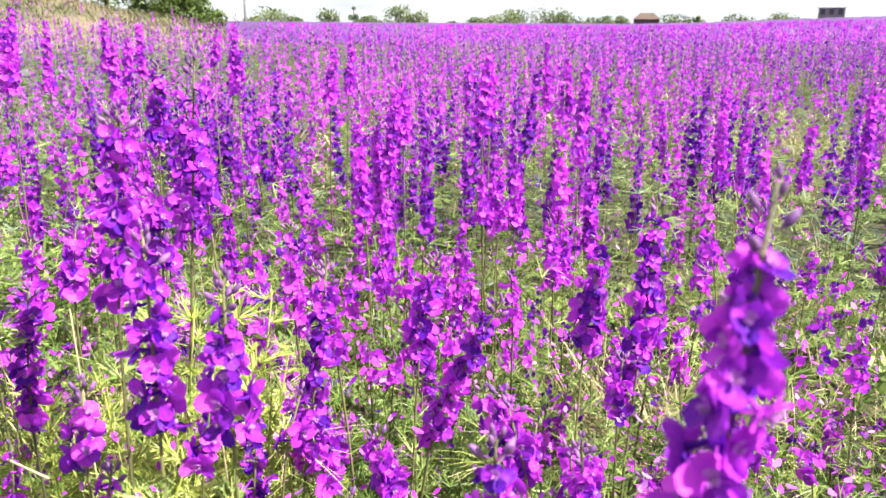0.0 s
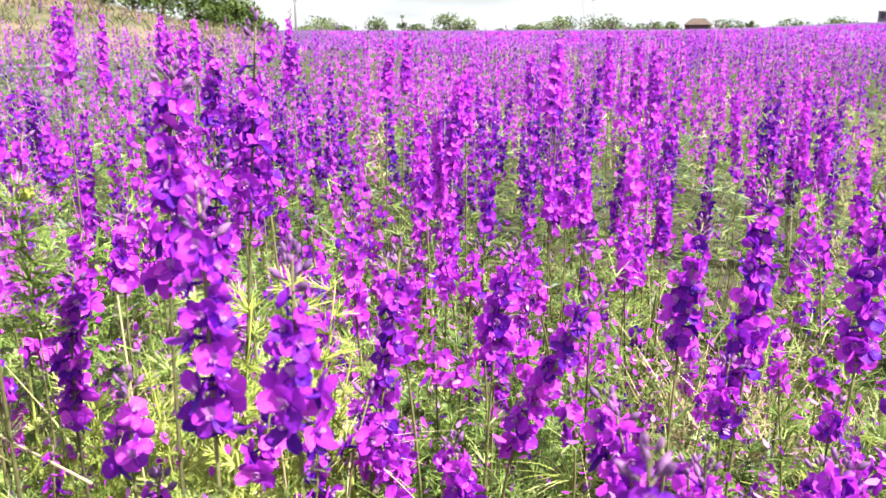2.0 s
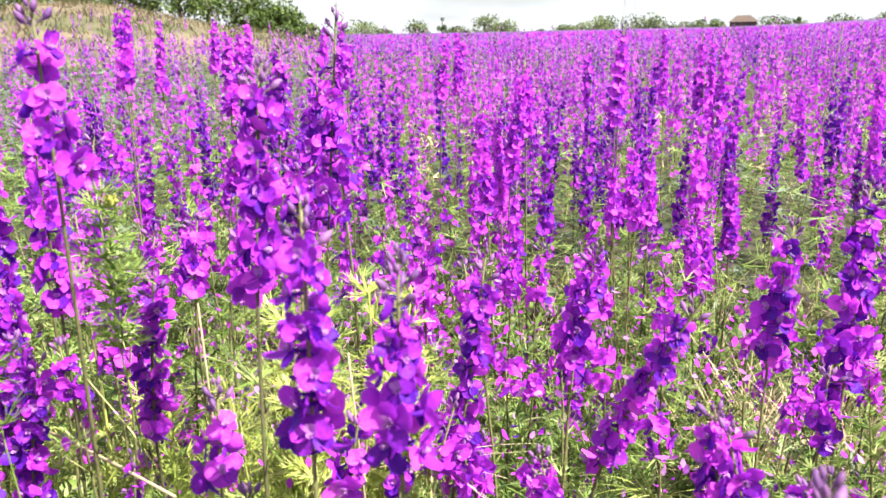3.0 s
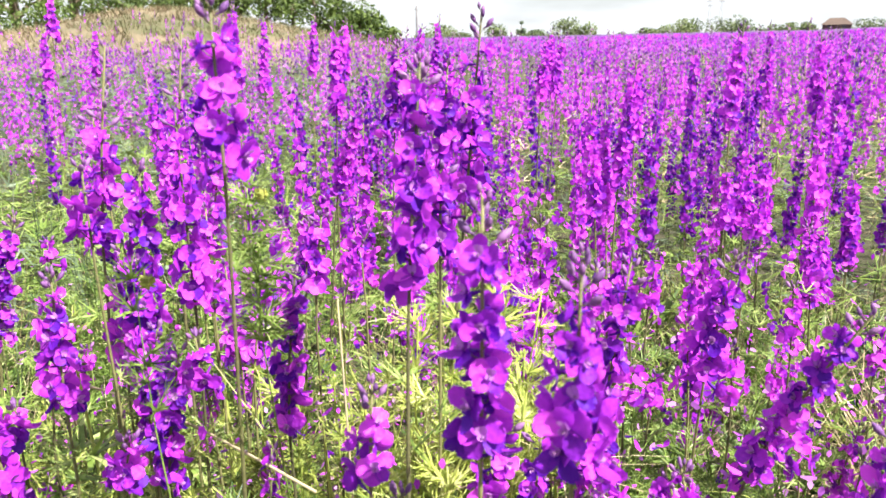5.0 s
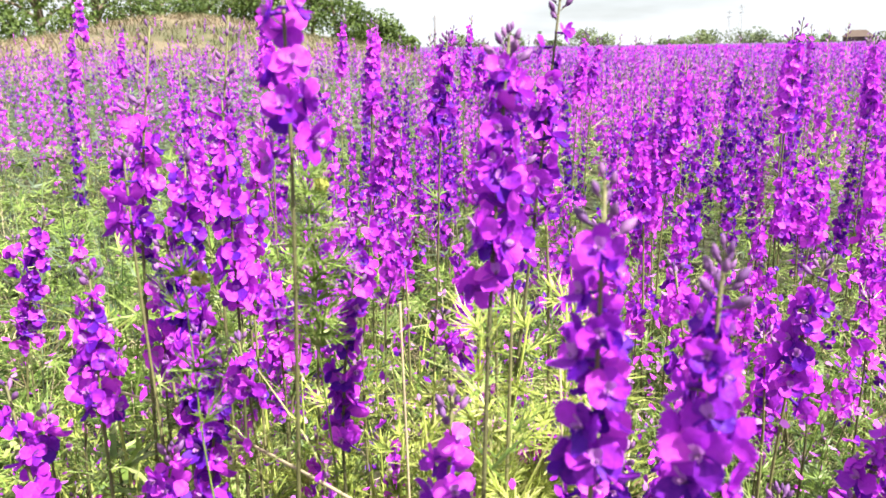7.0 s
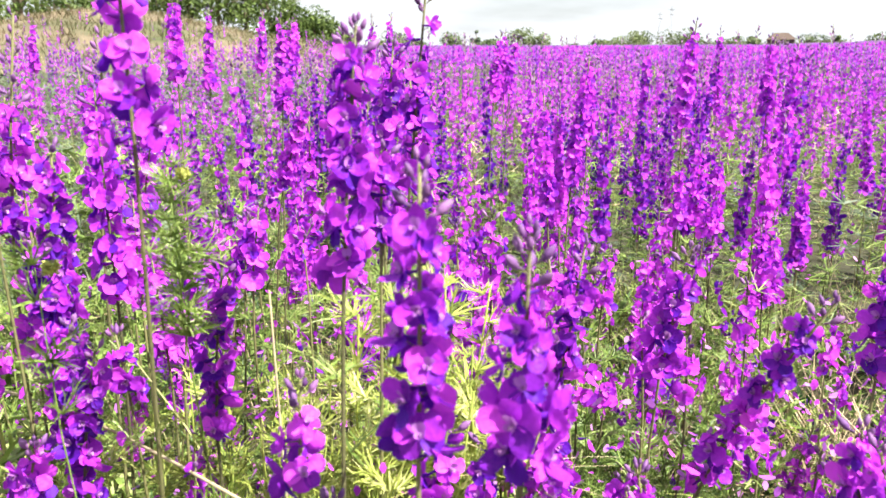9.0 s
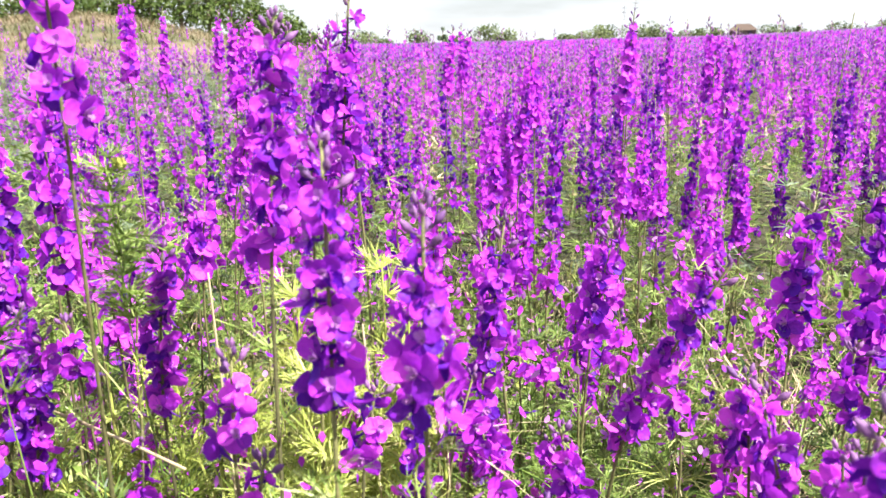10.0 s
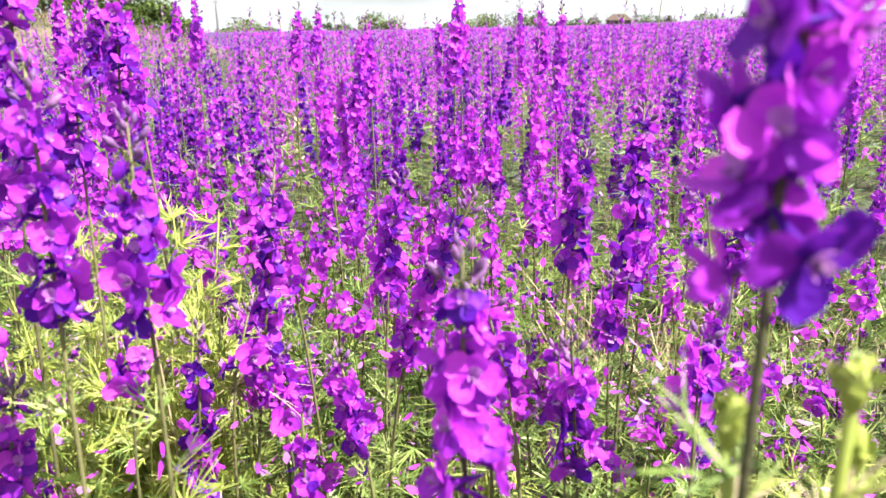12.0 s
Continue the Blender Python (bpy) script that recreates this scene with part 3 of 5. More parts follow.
larkspur((-0.541, 0.854, 0.773), (-0.568, 0.850, 0.572), bare=0.34, buds=10, gap=0.0095)
larkspur((-0.524, 0.730, 0.655), (-0.538, 0.730, 0.485), gap=0.006, bare=0.05, buds=3, pods=2)
larkspur((-0.487, 0.700, 0.491), (-0.511, 0.690, 0.358), gap=0.007, bare=0.05, buds=3)
larkspur((-0.369, 0.700, 0.570), (-0.387, 0.696, 0.424))
larkspur((-0.260, 0.564, 0.541), (-0.264, 0.560, 0.470), bare=0.3, gap=0.009)
larkspur((-0.907, 1.000, 0.540), (-0.978, 1.000, 0.346))
larkspur((-0.574, 0.660, 0.573), (-0.578, 0.655, 0.446))
larkspur((-0.490, 0.620, 0.445), (-0.506, 0.620, 0.398))
larkspur((-0.429, 1.100, 0.513), (-0.474, 1.100, 0.456), bare=0.5)
larkspur((0.017, 0.909, 0.542), (-0.010, 0.900, 0.398), gap=0.0066, size=1.15)
larkspur((0.277, 0.900, 0.615), (0.253, 0.845, 0.419), gap=0.0066, size=1.15)
larkspur((0.406, 0.910, 0.605), (0.375, 0.870, 0.421), gap=0.0066, size=1.15)
larkspur((0.230, 0.960, 0.559), (0.200, 0.917, 0.419), gap=0.0066, size=1.15)
larkspur((0.079, 0.698, 0.561), (0.010, 0.764, 0.382), gap=0.007)
larkspur((0.232, 0.830, 0.442), (0.229, 0.830, 0.375))
larkspur((-0.091, 0.740, 0.587), (-0.123, 0.740, 0.351), bare=0.12, gap=0.009)
larkspur((-0.044, 0.720, 0.409), (-0.025, 0.720, 0.325))
larkspur((-0.117, 0.820, 0.374), (-0.106, 0.820, 0.319))
larkspur((0.352, 0.850, 0.392), (0.352, 0.850, 0.343))
larkspur((-0.495, 0.950, 0.533), (-0.547, 0.950, 0.366))
larkspur((-0.519, 1.100, 0.518), (-0.534, 1.100, 0.424))
larkspur((-0.310, 1.000, 0.632), (-0.315, 1.000, 0.522))
larkspur((0.052, 0.371, 0.605), (0.053, 0.370, 0.482), bare=0.14, size=1.05)
larkspur((0.138, 0.575, 0.488), (0.150, 0.600, 0.371), bare=0.3)
larkspur((0.286, 0.722, 0.395), (0.286, 0.717, 0.285))
larkspur((-0.158, 0.690, 0.454), (-0.175, 0.690, 0.279), gap=0.009)
larkspur((-0.100, 0.900, 0.321), (-0.122, 0.900, 0.248))
larkspur((-0.038, 0.950, 0.242), (-0.048, 0.950, 0.194))
larkspur((-0.239, 0.550, 0.470), (-0.259, 0.550, 0.380))
larkspur((-0.285, 0.950, 0.739), (-0.301, 0.950, 0.578))
larkspur((-0.408, 1.200, 0.756), (-0.423, 1.200, 0.626))

# plants of the middle ground that stand out
larkspur((-0.123, 1.640, 0.634), (-0.111, 1.620, 0.402), 1, gap=0.0052, leaves=6, buds=4)
larkspur((0.144, 1.640, 0.562), (0.136, 1.600, 0.399), 1, gap=0.0052, leaves=6, buds=4)
larkspur((0.252, 1.620, 0.425), (0.267, 1.600, 0.260), 1, gap=0.0052, leaves=6, buds=4)
larkspur((0.369, 1.780, 0.488), (0.368, 1.750, 0.299), 1, gap=0.0052, leaves=6, buds=4)
larkspur((0.133, 1.800, 0.767), (0.129, 1.780, 0.605), 1, gap=0.0052, leaves=6, buds=4)
larkspur((0.889, 2.200, 0.583), (0.881, 2.200, 0.350), 1, gap=0.0052, leaves=6, buds=4)
larkspur((0.686, 2.400, 0.629), (0.726, 2.400, 0.342), 1, gap=0.0052, leaves=6, buds=4)
larkspur((-0.951, 1.650, 0.593), (-0.910, 1.650, 0.490), 1, gap=0.0052, leaves=6, buds=4)
larkspur((-0.542, 1.450, 0.653), (-0.617, 1.470, 0.488), 1, gap=0.0052, leaves=6, buds=4)
larkspur((0.118, 1.640, 0.779), (0.106, 1.640, 0.586), 1, gap=0.0052, leaves=6, buds=4)
larkspur((-0.068, 1.690, 0.721), (-0.067, 1.690, 0.557), 1, gap=0.0052, leaves=6, buds=4)
larkspur((0.410, 3.000, 0.804), (0.418, 3.000, 0.497), 1, gap=0.0052, leaves=6, buds=4)
larkspur((0.502, 2.640, 0.767), (0.504, 2.640, 0.474), 1, gap=0.0052, leaves=6, buds=4)
larkspur((-1.156, 2.200, 0.880), (-1.177, 2.200, 0.663), 1, gap=0.0052, leaves=6, buds=4)
larkspur((-1.075, 2.600, 0.853), (-1.095, 2.600, 0.661), 1, gap=0.0052, leaves=6, buds=4)
larkspur((-0.967, 2.600, 0.836), (-0.976, 2.600, 0.644), 1, gap=0.0052, leaves=6, buds=4)
larkspur((-0.327, 3.000, 0.800), (-0.331, 3.000, 0.564), 1, gap=0.0052, leaves=6, buds=4)
larkspur((-0.654, 2.600, 0.840), (-0.681, 2.600, 0.591), 1, gap=0.0052, leaves=6, buds=4)
larkspur((-1.945, 2.400, 0.834), (-1.949, 2.400, 0.631), 1, gap=0.0052, leaves=6, buds=4)
larkspur((-1.742, 2.200, 0.920), (-1.759, 2.200, 0.790), 1, gap=0.0052, leaves=6, buds=4)
larkspur((-2.182, 3.000, 0.852), (-2.205, 3.000, 0.646), 1, gap=0.0052, leaves=6, buds=4)
larkspur((-0.682, 1.700, 0.798), (-0.690, 1.700, 0.606), 1, gap=0.0052, leaves=6, buds=4)
larkspur((0.087, 2.200, 0.725), (0.098, 2.200, 0.581), 1, gap=0.0052, leaves=6, buds=4)
larkspur((0.334, 2.000, 0.758), (0.343, 2.000, 0.586), 1, gap=0.0052, leaves=6, buds=4)
larkspur((-0.252, 2.400, 0.765), (-0.274, 2.400, 0.602), 1, gap=0.0052, leaves=6, buds=4)
larkspur((-0.541, 2.200, 0.765), (-0.556, 2.200, 0.632), 1, gap=0.0052, leaves=6, buds=4)
larkspur((-0.068, 1.600, 0.718), (-0.094, 1.600, 0.479), 1, gap=0.0052, leaves=6, buds=4)
larkspur((0.367, 1.900, 0.750), (0.356, 1.900, 0.491), 1, gap=0.0052, leaves=6, buds=4)
larkspur((0.774, 2.100, 0.691), (0.788, 2.100, 0.399), 1, gap=0.0052, leaves=6, buds=4)
larkspur((1.063, 1.900, 0.703), (1.072, 1.900, 0.458), 1, gap=0.0052, leaves=6, buds=4)
larkspur((0.978, 2.000, 0.601), (0.966, 2.000, 0.393), 1, gap=0.0052, leaves=6, buds=4)
larkspur((-0.277, 2.200, 0.773), (-0.300, 2.200, 0.607), 1, gap=0.0052, leaves=6, buds=4)
larkspur((-0.768, 2.000, 0.796), (-0.786, 2.000, 0.648), 1, gap=0.0052, leaves=6, buds=4)
larkspur((-0.913, 1.700, 0.845), (-0.916, 1.700, 0.663), 1, gap=0.0052, leaves=6, buds=4)
larkspur((-1.070, 2.200, 0.843), (-1.084, 2.200, 0.625), 1, gap=0.0052, leaves=6, buds=4)
larkspur((0.144, 1.500, 0.481), (0.132, 1.500, 0.422), 1, gap=0.0052, leaves=6, buds=4)
larkspur((0.240, 1.550, 0.429), (0.256, 1.550, 0.283), 1, gap=0.0052, leaves=6, buds=4)
larkspur((0.362, 1.750, 0.496), (0.369, 1.750, 0.307), 1, gap=0.0052, leaves=6, buds=4)
larkspur((-0.146, 1.500, 0.655), (-0.135, 1.500, 0.441), 1, gap=0.0052, leaves=6, buds=4)
larkspur((-0.712, 2.600, 0.810), (-0.732, 2.600, 0.688), 1, gap=0.0052, leaves=6, buds=4)
larkspur((0.182, 1.660, 0.545), (0.176, 1.640, 0.385), 1, gap=0.0052, leaves=6, buds=4)
larkspur((0.102, 1.610, 0.530), (0.108, 1.600, 0.400), 1, gap=0.0052, leaves=6, buds=4)
larkspur((0.288, 1.630, 0.400), (0.292, 1.620, 0.265), 1, gap=0.0052, leaves=6, buds=4)

# smaller spikes between them
larkspur((-0.525, 0.800, 0.697), (-0.529, 0.800, 0.493), 1, gap=0.0085, buds=4, bare=0.08, leaves=5)
larkspur((-0.572, 0.920, 0.575), (-0.576, 0.920, 0.441), 1, gap=0.0085, buds=4, bare=0.08, leaves=5)
larkspur((-0.543, 0.720, 0.582), (-0.539, 0.720, 0.467), gap=0.0085, buds=4, bare=0.08, leaves=5)
larkspur((-0.506, 0.760, 0.481), (-0.497, 0.760, 0.419), gap=0.0085, buds=4, bare=0.08, leaves=5)
larkspur((-0.631, 0.820, 0.689), (-0.624, 0.820, 0.617), 1, gap=0.0085, buds=4, bare=0.08, leaves=5)
larkspur((-0.560, 0.700, 0.658), (-0.563, 0.700, 0.596), gap=0.0085, buds=4, bare=0.08, leaves=5)
larkspur((-0.584, 1.000, 0.655), (-0.620, 1.000, 0.492), 1, gap=0.0085, buds=4, bare=0.08, leaves=5)
larkspur((-1.058, 1.100, 0.470), (-1.056, 1.100, 0.425), 1, gap=0.0085, buds=4, bare=0.08, leaves=5)
larkspur((-0.948, 1.100, 0.475), (-0.945, 1.100, 0.431), 1, gap=0.0085, buds=4, bare=0.08, leaves=5)
larkspur((-0.660, 0.750, 0.455), (-0.676, 0.750, 0.418), gap=0.0085, buds=4, bare=0.08, leaves=5)
larkspur((-0.692, 0.720, 0.407), (-0.692, 0.720, 0.370), gap=0.0085, buds=4, bare=0.08, leaves=5)
larkspur((-0.745, 0.900, 0.393), (-0.763, 0.900, 0.347), 1, gap=0.0085, buds=4, bare=0.08, leaves=5)
larkspur((-0.247, 0.840, 0.709), (-0.236, 0.840, 0.619), 1, gap=0.0085, buds=4, bare=0.08, leaves=5)
larkspur((-0.245, 0.720, 0.657), (-0.248, 0.720, 0.582), gap=0.0085, buds=4, bare=0.08, leaves=5)
larkspur((-0.238, 0.800, 0.396), (-0.243, 0.800, 0.360), 1, gap=0.0085, buds=4, bare=0.08, leaves=5)
larkspur((-0.222, 0.950, 0.550), (-0.214, 0.950, 0.462), 1, gap=0.0085, buds=4, bare=0.08, leaves=5)
larkspur((-0.384, 1.050, 0.415), (-0.377, 1.050, 0.369), 1, gap=0.0085, buds=4, bare=0.08, leaves=5)
larkspur((-0.023, 0.950, 0.456), (-0.016, 0.950, 0.374), 1, gap=0.0085, buds=4, bare=0.08, leaves=5)
larkspur((0.035, 1.000, 0.409), (0.040, 1.000, 0.349), 1, gap=0.0085, buds=4, bare=0.08, leaves=5)
larkspur((-0.471, 1.150, 0.507), (-0.456, 1.150, 0.476), 1, gap=0.0085, buds=4, bare=0.08, leaves=5)
larkspur((-0.192, 1.050, 0.542), (-0.190, 1.050, 0.398), 1, gap=0.0085, buds=4, bare=0.08, leaves=5)
larkspur((-0.106, 0.750, 0.393), (-0.101, 0.750, 0.348), gap=0.0085, buds=4, bare=0.08, leaves=5)
larkspur((-0.092, 1.300, 0.426), (-0.073, 1.300, 0.356), 1, gap=0.0085, buds=4, bare=0.08, leaves=5)
larkspur((-0.035, 1.300, 0.437), (-0.044, 1.300, 0.336), 1, gap=0.0085, buds=4, bare=0.08, leaves=5)
larkspur((0.076, 0.850, 0.392), (0.084, 0.850, 0.343), 1, gap=0.0085, buds=4, bare=0.08, leaves=5)
larkspur((0.372, 0.950, 0.403), (0.391, 0.950, 0.358), 1, gap=0.0085, buds=4, bare=0.08, leaves=5)
larkspur((0.445, 1.200, 0.558), (0.448, 1.200, 0.390), 1, gap=0.0085, buds=4, bare=0.08, leaves=5)
larkspur((0.080, 0.600, 0.501), (0.101, 0.600, 0.433), gap=0.0085, buds=4, bare=0.08, leaves=5)
larkspur((0.164, 0.660, 0.418), (0.161, 0.660, 0.385), gap=0.0085, buds=4, bare=0.08, leaves=5)
larkspur((0.255, 0.620, 0.446), (0.250, 0.620, 0.415), gap=0.0085, buds=4, bare=0.08, leaves=5)
larkspur((-0.233, 0.900, 0.468), (-0.182, 0.900, 0.419), 1, gap=0.0085, buds=4, bare=0.08, leaves=5)
larkspur((-0.461, 0.850, 0.528), (-0.489, 0.850, 0.468), 1, gap=0.0085, buds=4, bare=0.08, leaves=5)
larkspur((0.277, 0.850, 0.275), (0.289, 0.850, 0.231), 1, gap=0.0085, buds=4, bare=0.08, leaves=5)
larkspur((0.496, 0.900, 0.285), (0.513, 0.900, 0.255), 1, gap=0.0085, buds=4, bare=0.08, leaves=5)
larkspur((0.130, 1.150, 0.439), (0.138, 1.150, 0.353), 1, gap=0.0085, buds=4, bare=0.08, leaves=5)
larkspur((-0.085, 1.050, 0.351), (-0.084, 1.050, 0.302), 1, gap=0.0085, buds=4, bare=0.08, leaves=5)
larkspur((-0.162, 0.850, 0.353), (-0.161, 0.850, 0.298), 1, gap=0.0085, buds=4, bare=0.08, leaves=5)
larkspur((-0.073, 0.750, 0.298), (-0.070, 0.750, 0.253), gap=0.0085, buds=4, bare=0.08, leaves=5)
larkspur((0.209, 0.750, 0.287), (0.216, 0.750, 0.254), gap=0.0085, buds=4, bare=0.08, leaves=5)
larkspur((-0.441, 0.950, 0.562), (-0.460, 0.950, 0.471), 1, gap=0.0085, buds=4, bare=0.08, leaves=5)
larkspur((-0.120, 0.850, 0.543), (-0.098, 0.850, 0.431), 1, gap=0.0085, buds=4, bare=0.08, leaves=5)
larkspur((0.414, 1.100, 0.510), (0.434, 1.100, 0.475), 1, gap=0.0085, buds=4, bare=0.08, leaves=5)
larkspur((-0.050, 0.750, 0.378), (-0.033, 0.750, 0.315), gap=0.0085, buds=4, bare=0.08, leaves=5)
larkspur((-0.116, 0.700, 0.463), (-0.136, 0.700, 0.413), gap=0.0085, buds=4, bare=0.08, leaves=5)
larkspur((-0.570, 0.750, 0.542), (-0.580, 0.750, 0.445), 1, gap=0.0072, buds=4, bare=0.08, leaves=5)
larkspur((-0.506, 0.700, 0.513), (-0.529, 0.700, 0.403), gap=0.0072, buds=4, bare=0.08, leaves=5)
larkspur((-0.516, 0.850, 0.527), (-0.510, 0.850, 0.419), 1, gap=0.0072, buds=4, bare=0.08, leaves=5)
larkspur((-0.631, 1.000, 0.527), (-0.636, 1.000, 0.430), 1, gap=0.0072, buds=4, bare=0.08, leaves=5)
larkspur((-0.045, 1.050, 0.342), (-0.051, 1.050, 0.294), 1, gap=0.0072, buds=4, bare=0.08, leaves=5)
larkspur((-0.111, 0.720, 0.408), (-0.095, 0.720, 0.354), 1, gap=0.0072, buds=4, bare=0.08, leaves=5)
larkspur((0.003, 1.000, 0.424), (-0.008, 1.000, 0.339), 1, gap=0.0072, buds=4, bare=0.08, leaves=5)
larkspur((-0.180, 0.620, 0.486), (-0.192, 0.620, 0.428), gap=0.0072, buds=4, bare=0.08, leaves=5)
larkspur((0.442, 0.900, 0.306), (0.439, 0.900, 0.260), 1, gap=0.0072, buds=4, bare=0.08, leaves=5)
larkspur((-0.469, 0.900, 0.561), (-0.490, 0.900, 0.467), 1, gap=0.0072, buds=4, bare=0.08, leaves=5)
larkspur((-0.198, 0.900, 0.468), (-0.195, 0.900, 0.391), 1, gap=0.0072, buds=4, bare=0.08, leaves=5)
larkspur((0.076, 0.620, 0.504), (0.083, 0.620, 0.431), gap=0.0072, buds=4, bare=0.08, leaves=5)
larkspur((0.134, 0.600, 0.461), (0.142, 0.600, 0.410), gap=0.0072, buds=4, bare=0.08, leaves=5)
larkspur((0.233, 0.580, 0.478), (0.236, 0.580, 0.424), gap=0.0072, buds=4, bare=0.08, leaves=5)


# ---- the rest of the field ----
def clear_of(x, y, d):
    return all((x - a) ** 2 + (y - b) ** 2 > d * d for a, b in KEEP)


def dry_patch(r, az):
    """Below 1 inside the long strip of dry grass that runs out into the field."""
    return ((az - 25.5) / 3.6) ** 2 + ((r - 4.3) / 2.2) ** 2


def thin(x, y):
    """How much of the full stand grows at a place: gaps of weeds and bare soil."""
    k = 1.0
    if -1.7 < x < -0.62 and 0.75 < y < 1.75:
        k *= 0.22
    if 0.62 < x < 1.5 and 1.0 < y < 2.5:
        k *= 0.5
    r, az = math.hypot(x, y), math.degrees(math.atan2(x, y))
    if dry_patch(r, az) < 1:
        k *= 0.12
    if az < -13 and r > 19:
        k *= min(max((29 - r) / 8, 0), 1)
    if -0.16 < x < 0.2 and 0.9 < y < 1.36:
        k *= 0.25
    if ((x + 0.42) / 0.15) ** 2 + ((y - 1.6) / 0.5) ** 2 < 1 or ((x - 0.56) / 0.16) ** 2 + ((y - 1.75) / 0.4) ** 2 < 1:
        k *= 0.15
    if (x - 0.42) ** 2 + (y - 1.4) ** 2 < 0.05:
        k *= 0.15
    if x < -0.03 - 0.64 * y and 1.0 < y < 2.6:
        k *= 0.2
    elif x < -1.0 and y > 1.5:
        k *= 0.42
    return k * (0.76 + 0.5 * noise.noise(Vector((x * 1.3, y * 1.3, 3.3))) + (0.7 * noise.noise(Vector((x * 0.35, y * 0.35, 8.1))) if r > 4 else 0))


def in_view(x, y, margin=0.0):
    az = math.degrees(math.atan2(x + 0.05, y + 0.25))
    return -53 - margin < az < 40 + margin


def stand(r0, r1, per_m2, g, tries_clear=0.05, view=True):
    """Places of plants in a ring, thinned where the field is thin."""
    got = []
    area = (r1 * r1 - r0 * r0) * math.pi * (93 / 360 if view else 1)
    for _ in range(int(area * per_m2)):
        r = math.sqrt(g.uniform(r0 * r0, r1 * r1))
        az = radians(g.uniform(-53, 40) if view else g.uniform(-180, 180))
        x, y = r * math.sin(az) - 0.05, r * math.cos(az) - 0.1
        if g.uniform() < thin(x, y) * 1.15 and (r > 2.6 or clear_of(x, y, tries_clear)):
            got.append((x, y))
            if r < 2.6:
                KEEP.append((x, y))
    return got


g1 = np.random.default_rng(21)
kinds = []
near_spots = [p for p in stand(1.15, 1.75, 54, g1) if p[1] > 0.75]
for i, (x, y) in enumerate(near_spots):
    z = float(rise(x, y))
    if i < 9:
        h = 0.48 + 0.028 * i
        span = g1.uniform(0.2, 0.32)
        dx = g1.uniform(-0.03, 0.03)
        kinds.append(larkspur((x + dx, y, z + h), (x + dx * 0.4, y, z + h - span), 1, 0.0060, 1.0, 5, 9, base=(x, y, z - 0.01), seed=400 + i))
    else:
        k = copy_thing(kinds[int(g1.integers(9))], pose(x, y, z - 0.01, g1.uniform(-5, 5), g1.uniform(-5, 5), g1.uniform(0, 360)))
        k.scale = [g1.uniform(0.78, 1.12)] * 3


# short late spikes low down between the weeds
low_kinds = []
for i in range(42):
    for _ in range(30):
        x, y = g1.uniform(-0.75, 0.85), g1.uniform(0.82, 1.45)
        if clear_of(x, y, 0.045) and in_view(x, y) and g1.uniform() < thin(x, y):
            break
    z = float(rise(x, y))
    if i < 6:
        h = 0.24 + 0.035 * i
        low_kinds.append(larkspur((x, y, z + h), (x + 0.01, y, z + h - g1.uniform(0.07, 0.14)), 1, 0.0085, 0.92, 3, 5, base=(x, y, z - 0.01), seed=500 + i, label="short purple larkspur spike low among green weeds"))
    else:
        k = copy_thing(low_kinds[int(g1.integers(6))], pose(x, y, z - 0.01, g1.uniform(-12, 12), g1.uniform(-12, 12), g1.uniform(0, 360)))
        k.scale = [g1.uniform(0.8, 1.15)] * 3
        KEEP.append((x, y))


# and more of them in the weeds beside the path
for i in range(24):
    for _ in range(30):
        x, y = g1.uniform(-0.85, 0.3), g1.uniform(0.56, 0.92)
        if clear_of(x, y, 0.05) and (x < -0.25 or g1.uniform() < 0.35):
            break
    k = copy_thing(low_kinds[int(g1.integers(6))], pose(x, y, float(rise(x, y)) - 0.01, g1.uniform(-14, 14), g1.uniform(-14, 14), g1.uniform(0, 360)))
    k.scale = [g1.uniform(0.85, 1.25)] * 3
    KEEP.append((x, y))


def sliver(at, d, length, width, mat):
    """A small pointed pod, bud or dry bract: a folded diamond."""
    d = np.array(d, float) / np.linalg.norm(d)
    w = np.cross(d, (0.31, 0.2, 0.93))
    w *= width * 0.5 / np.linalg.norm(w)
    p = np.array(at, float)
    m = p + d * length * 0.45
    lift = np.cross(d, w) * 0.6
    return np.array([p, m + w, p + d * length, m - w, m + lift]), np.array([(0, 1, 4), (1, 2, 4), (2, 3, 4), (3, 0, 4)]), np.full(4, mat)


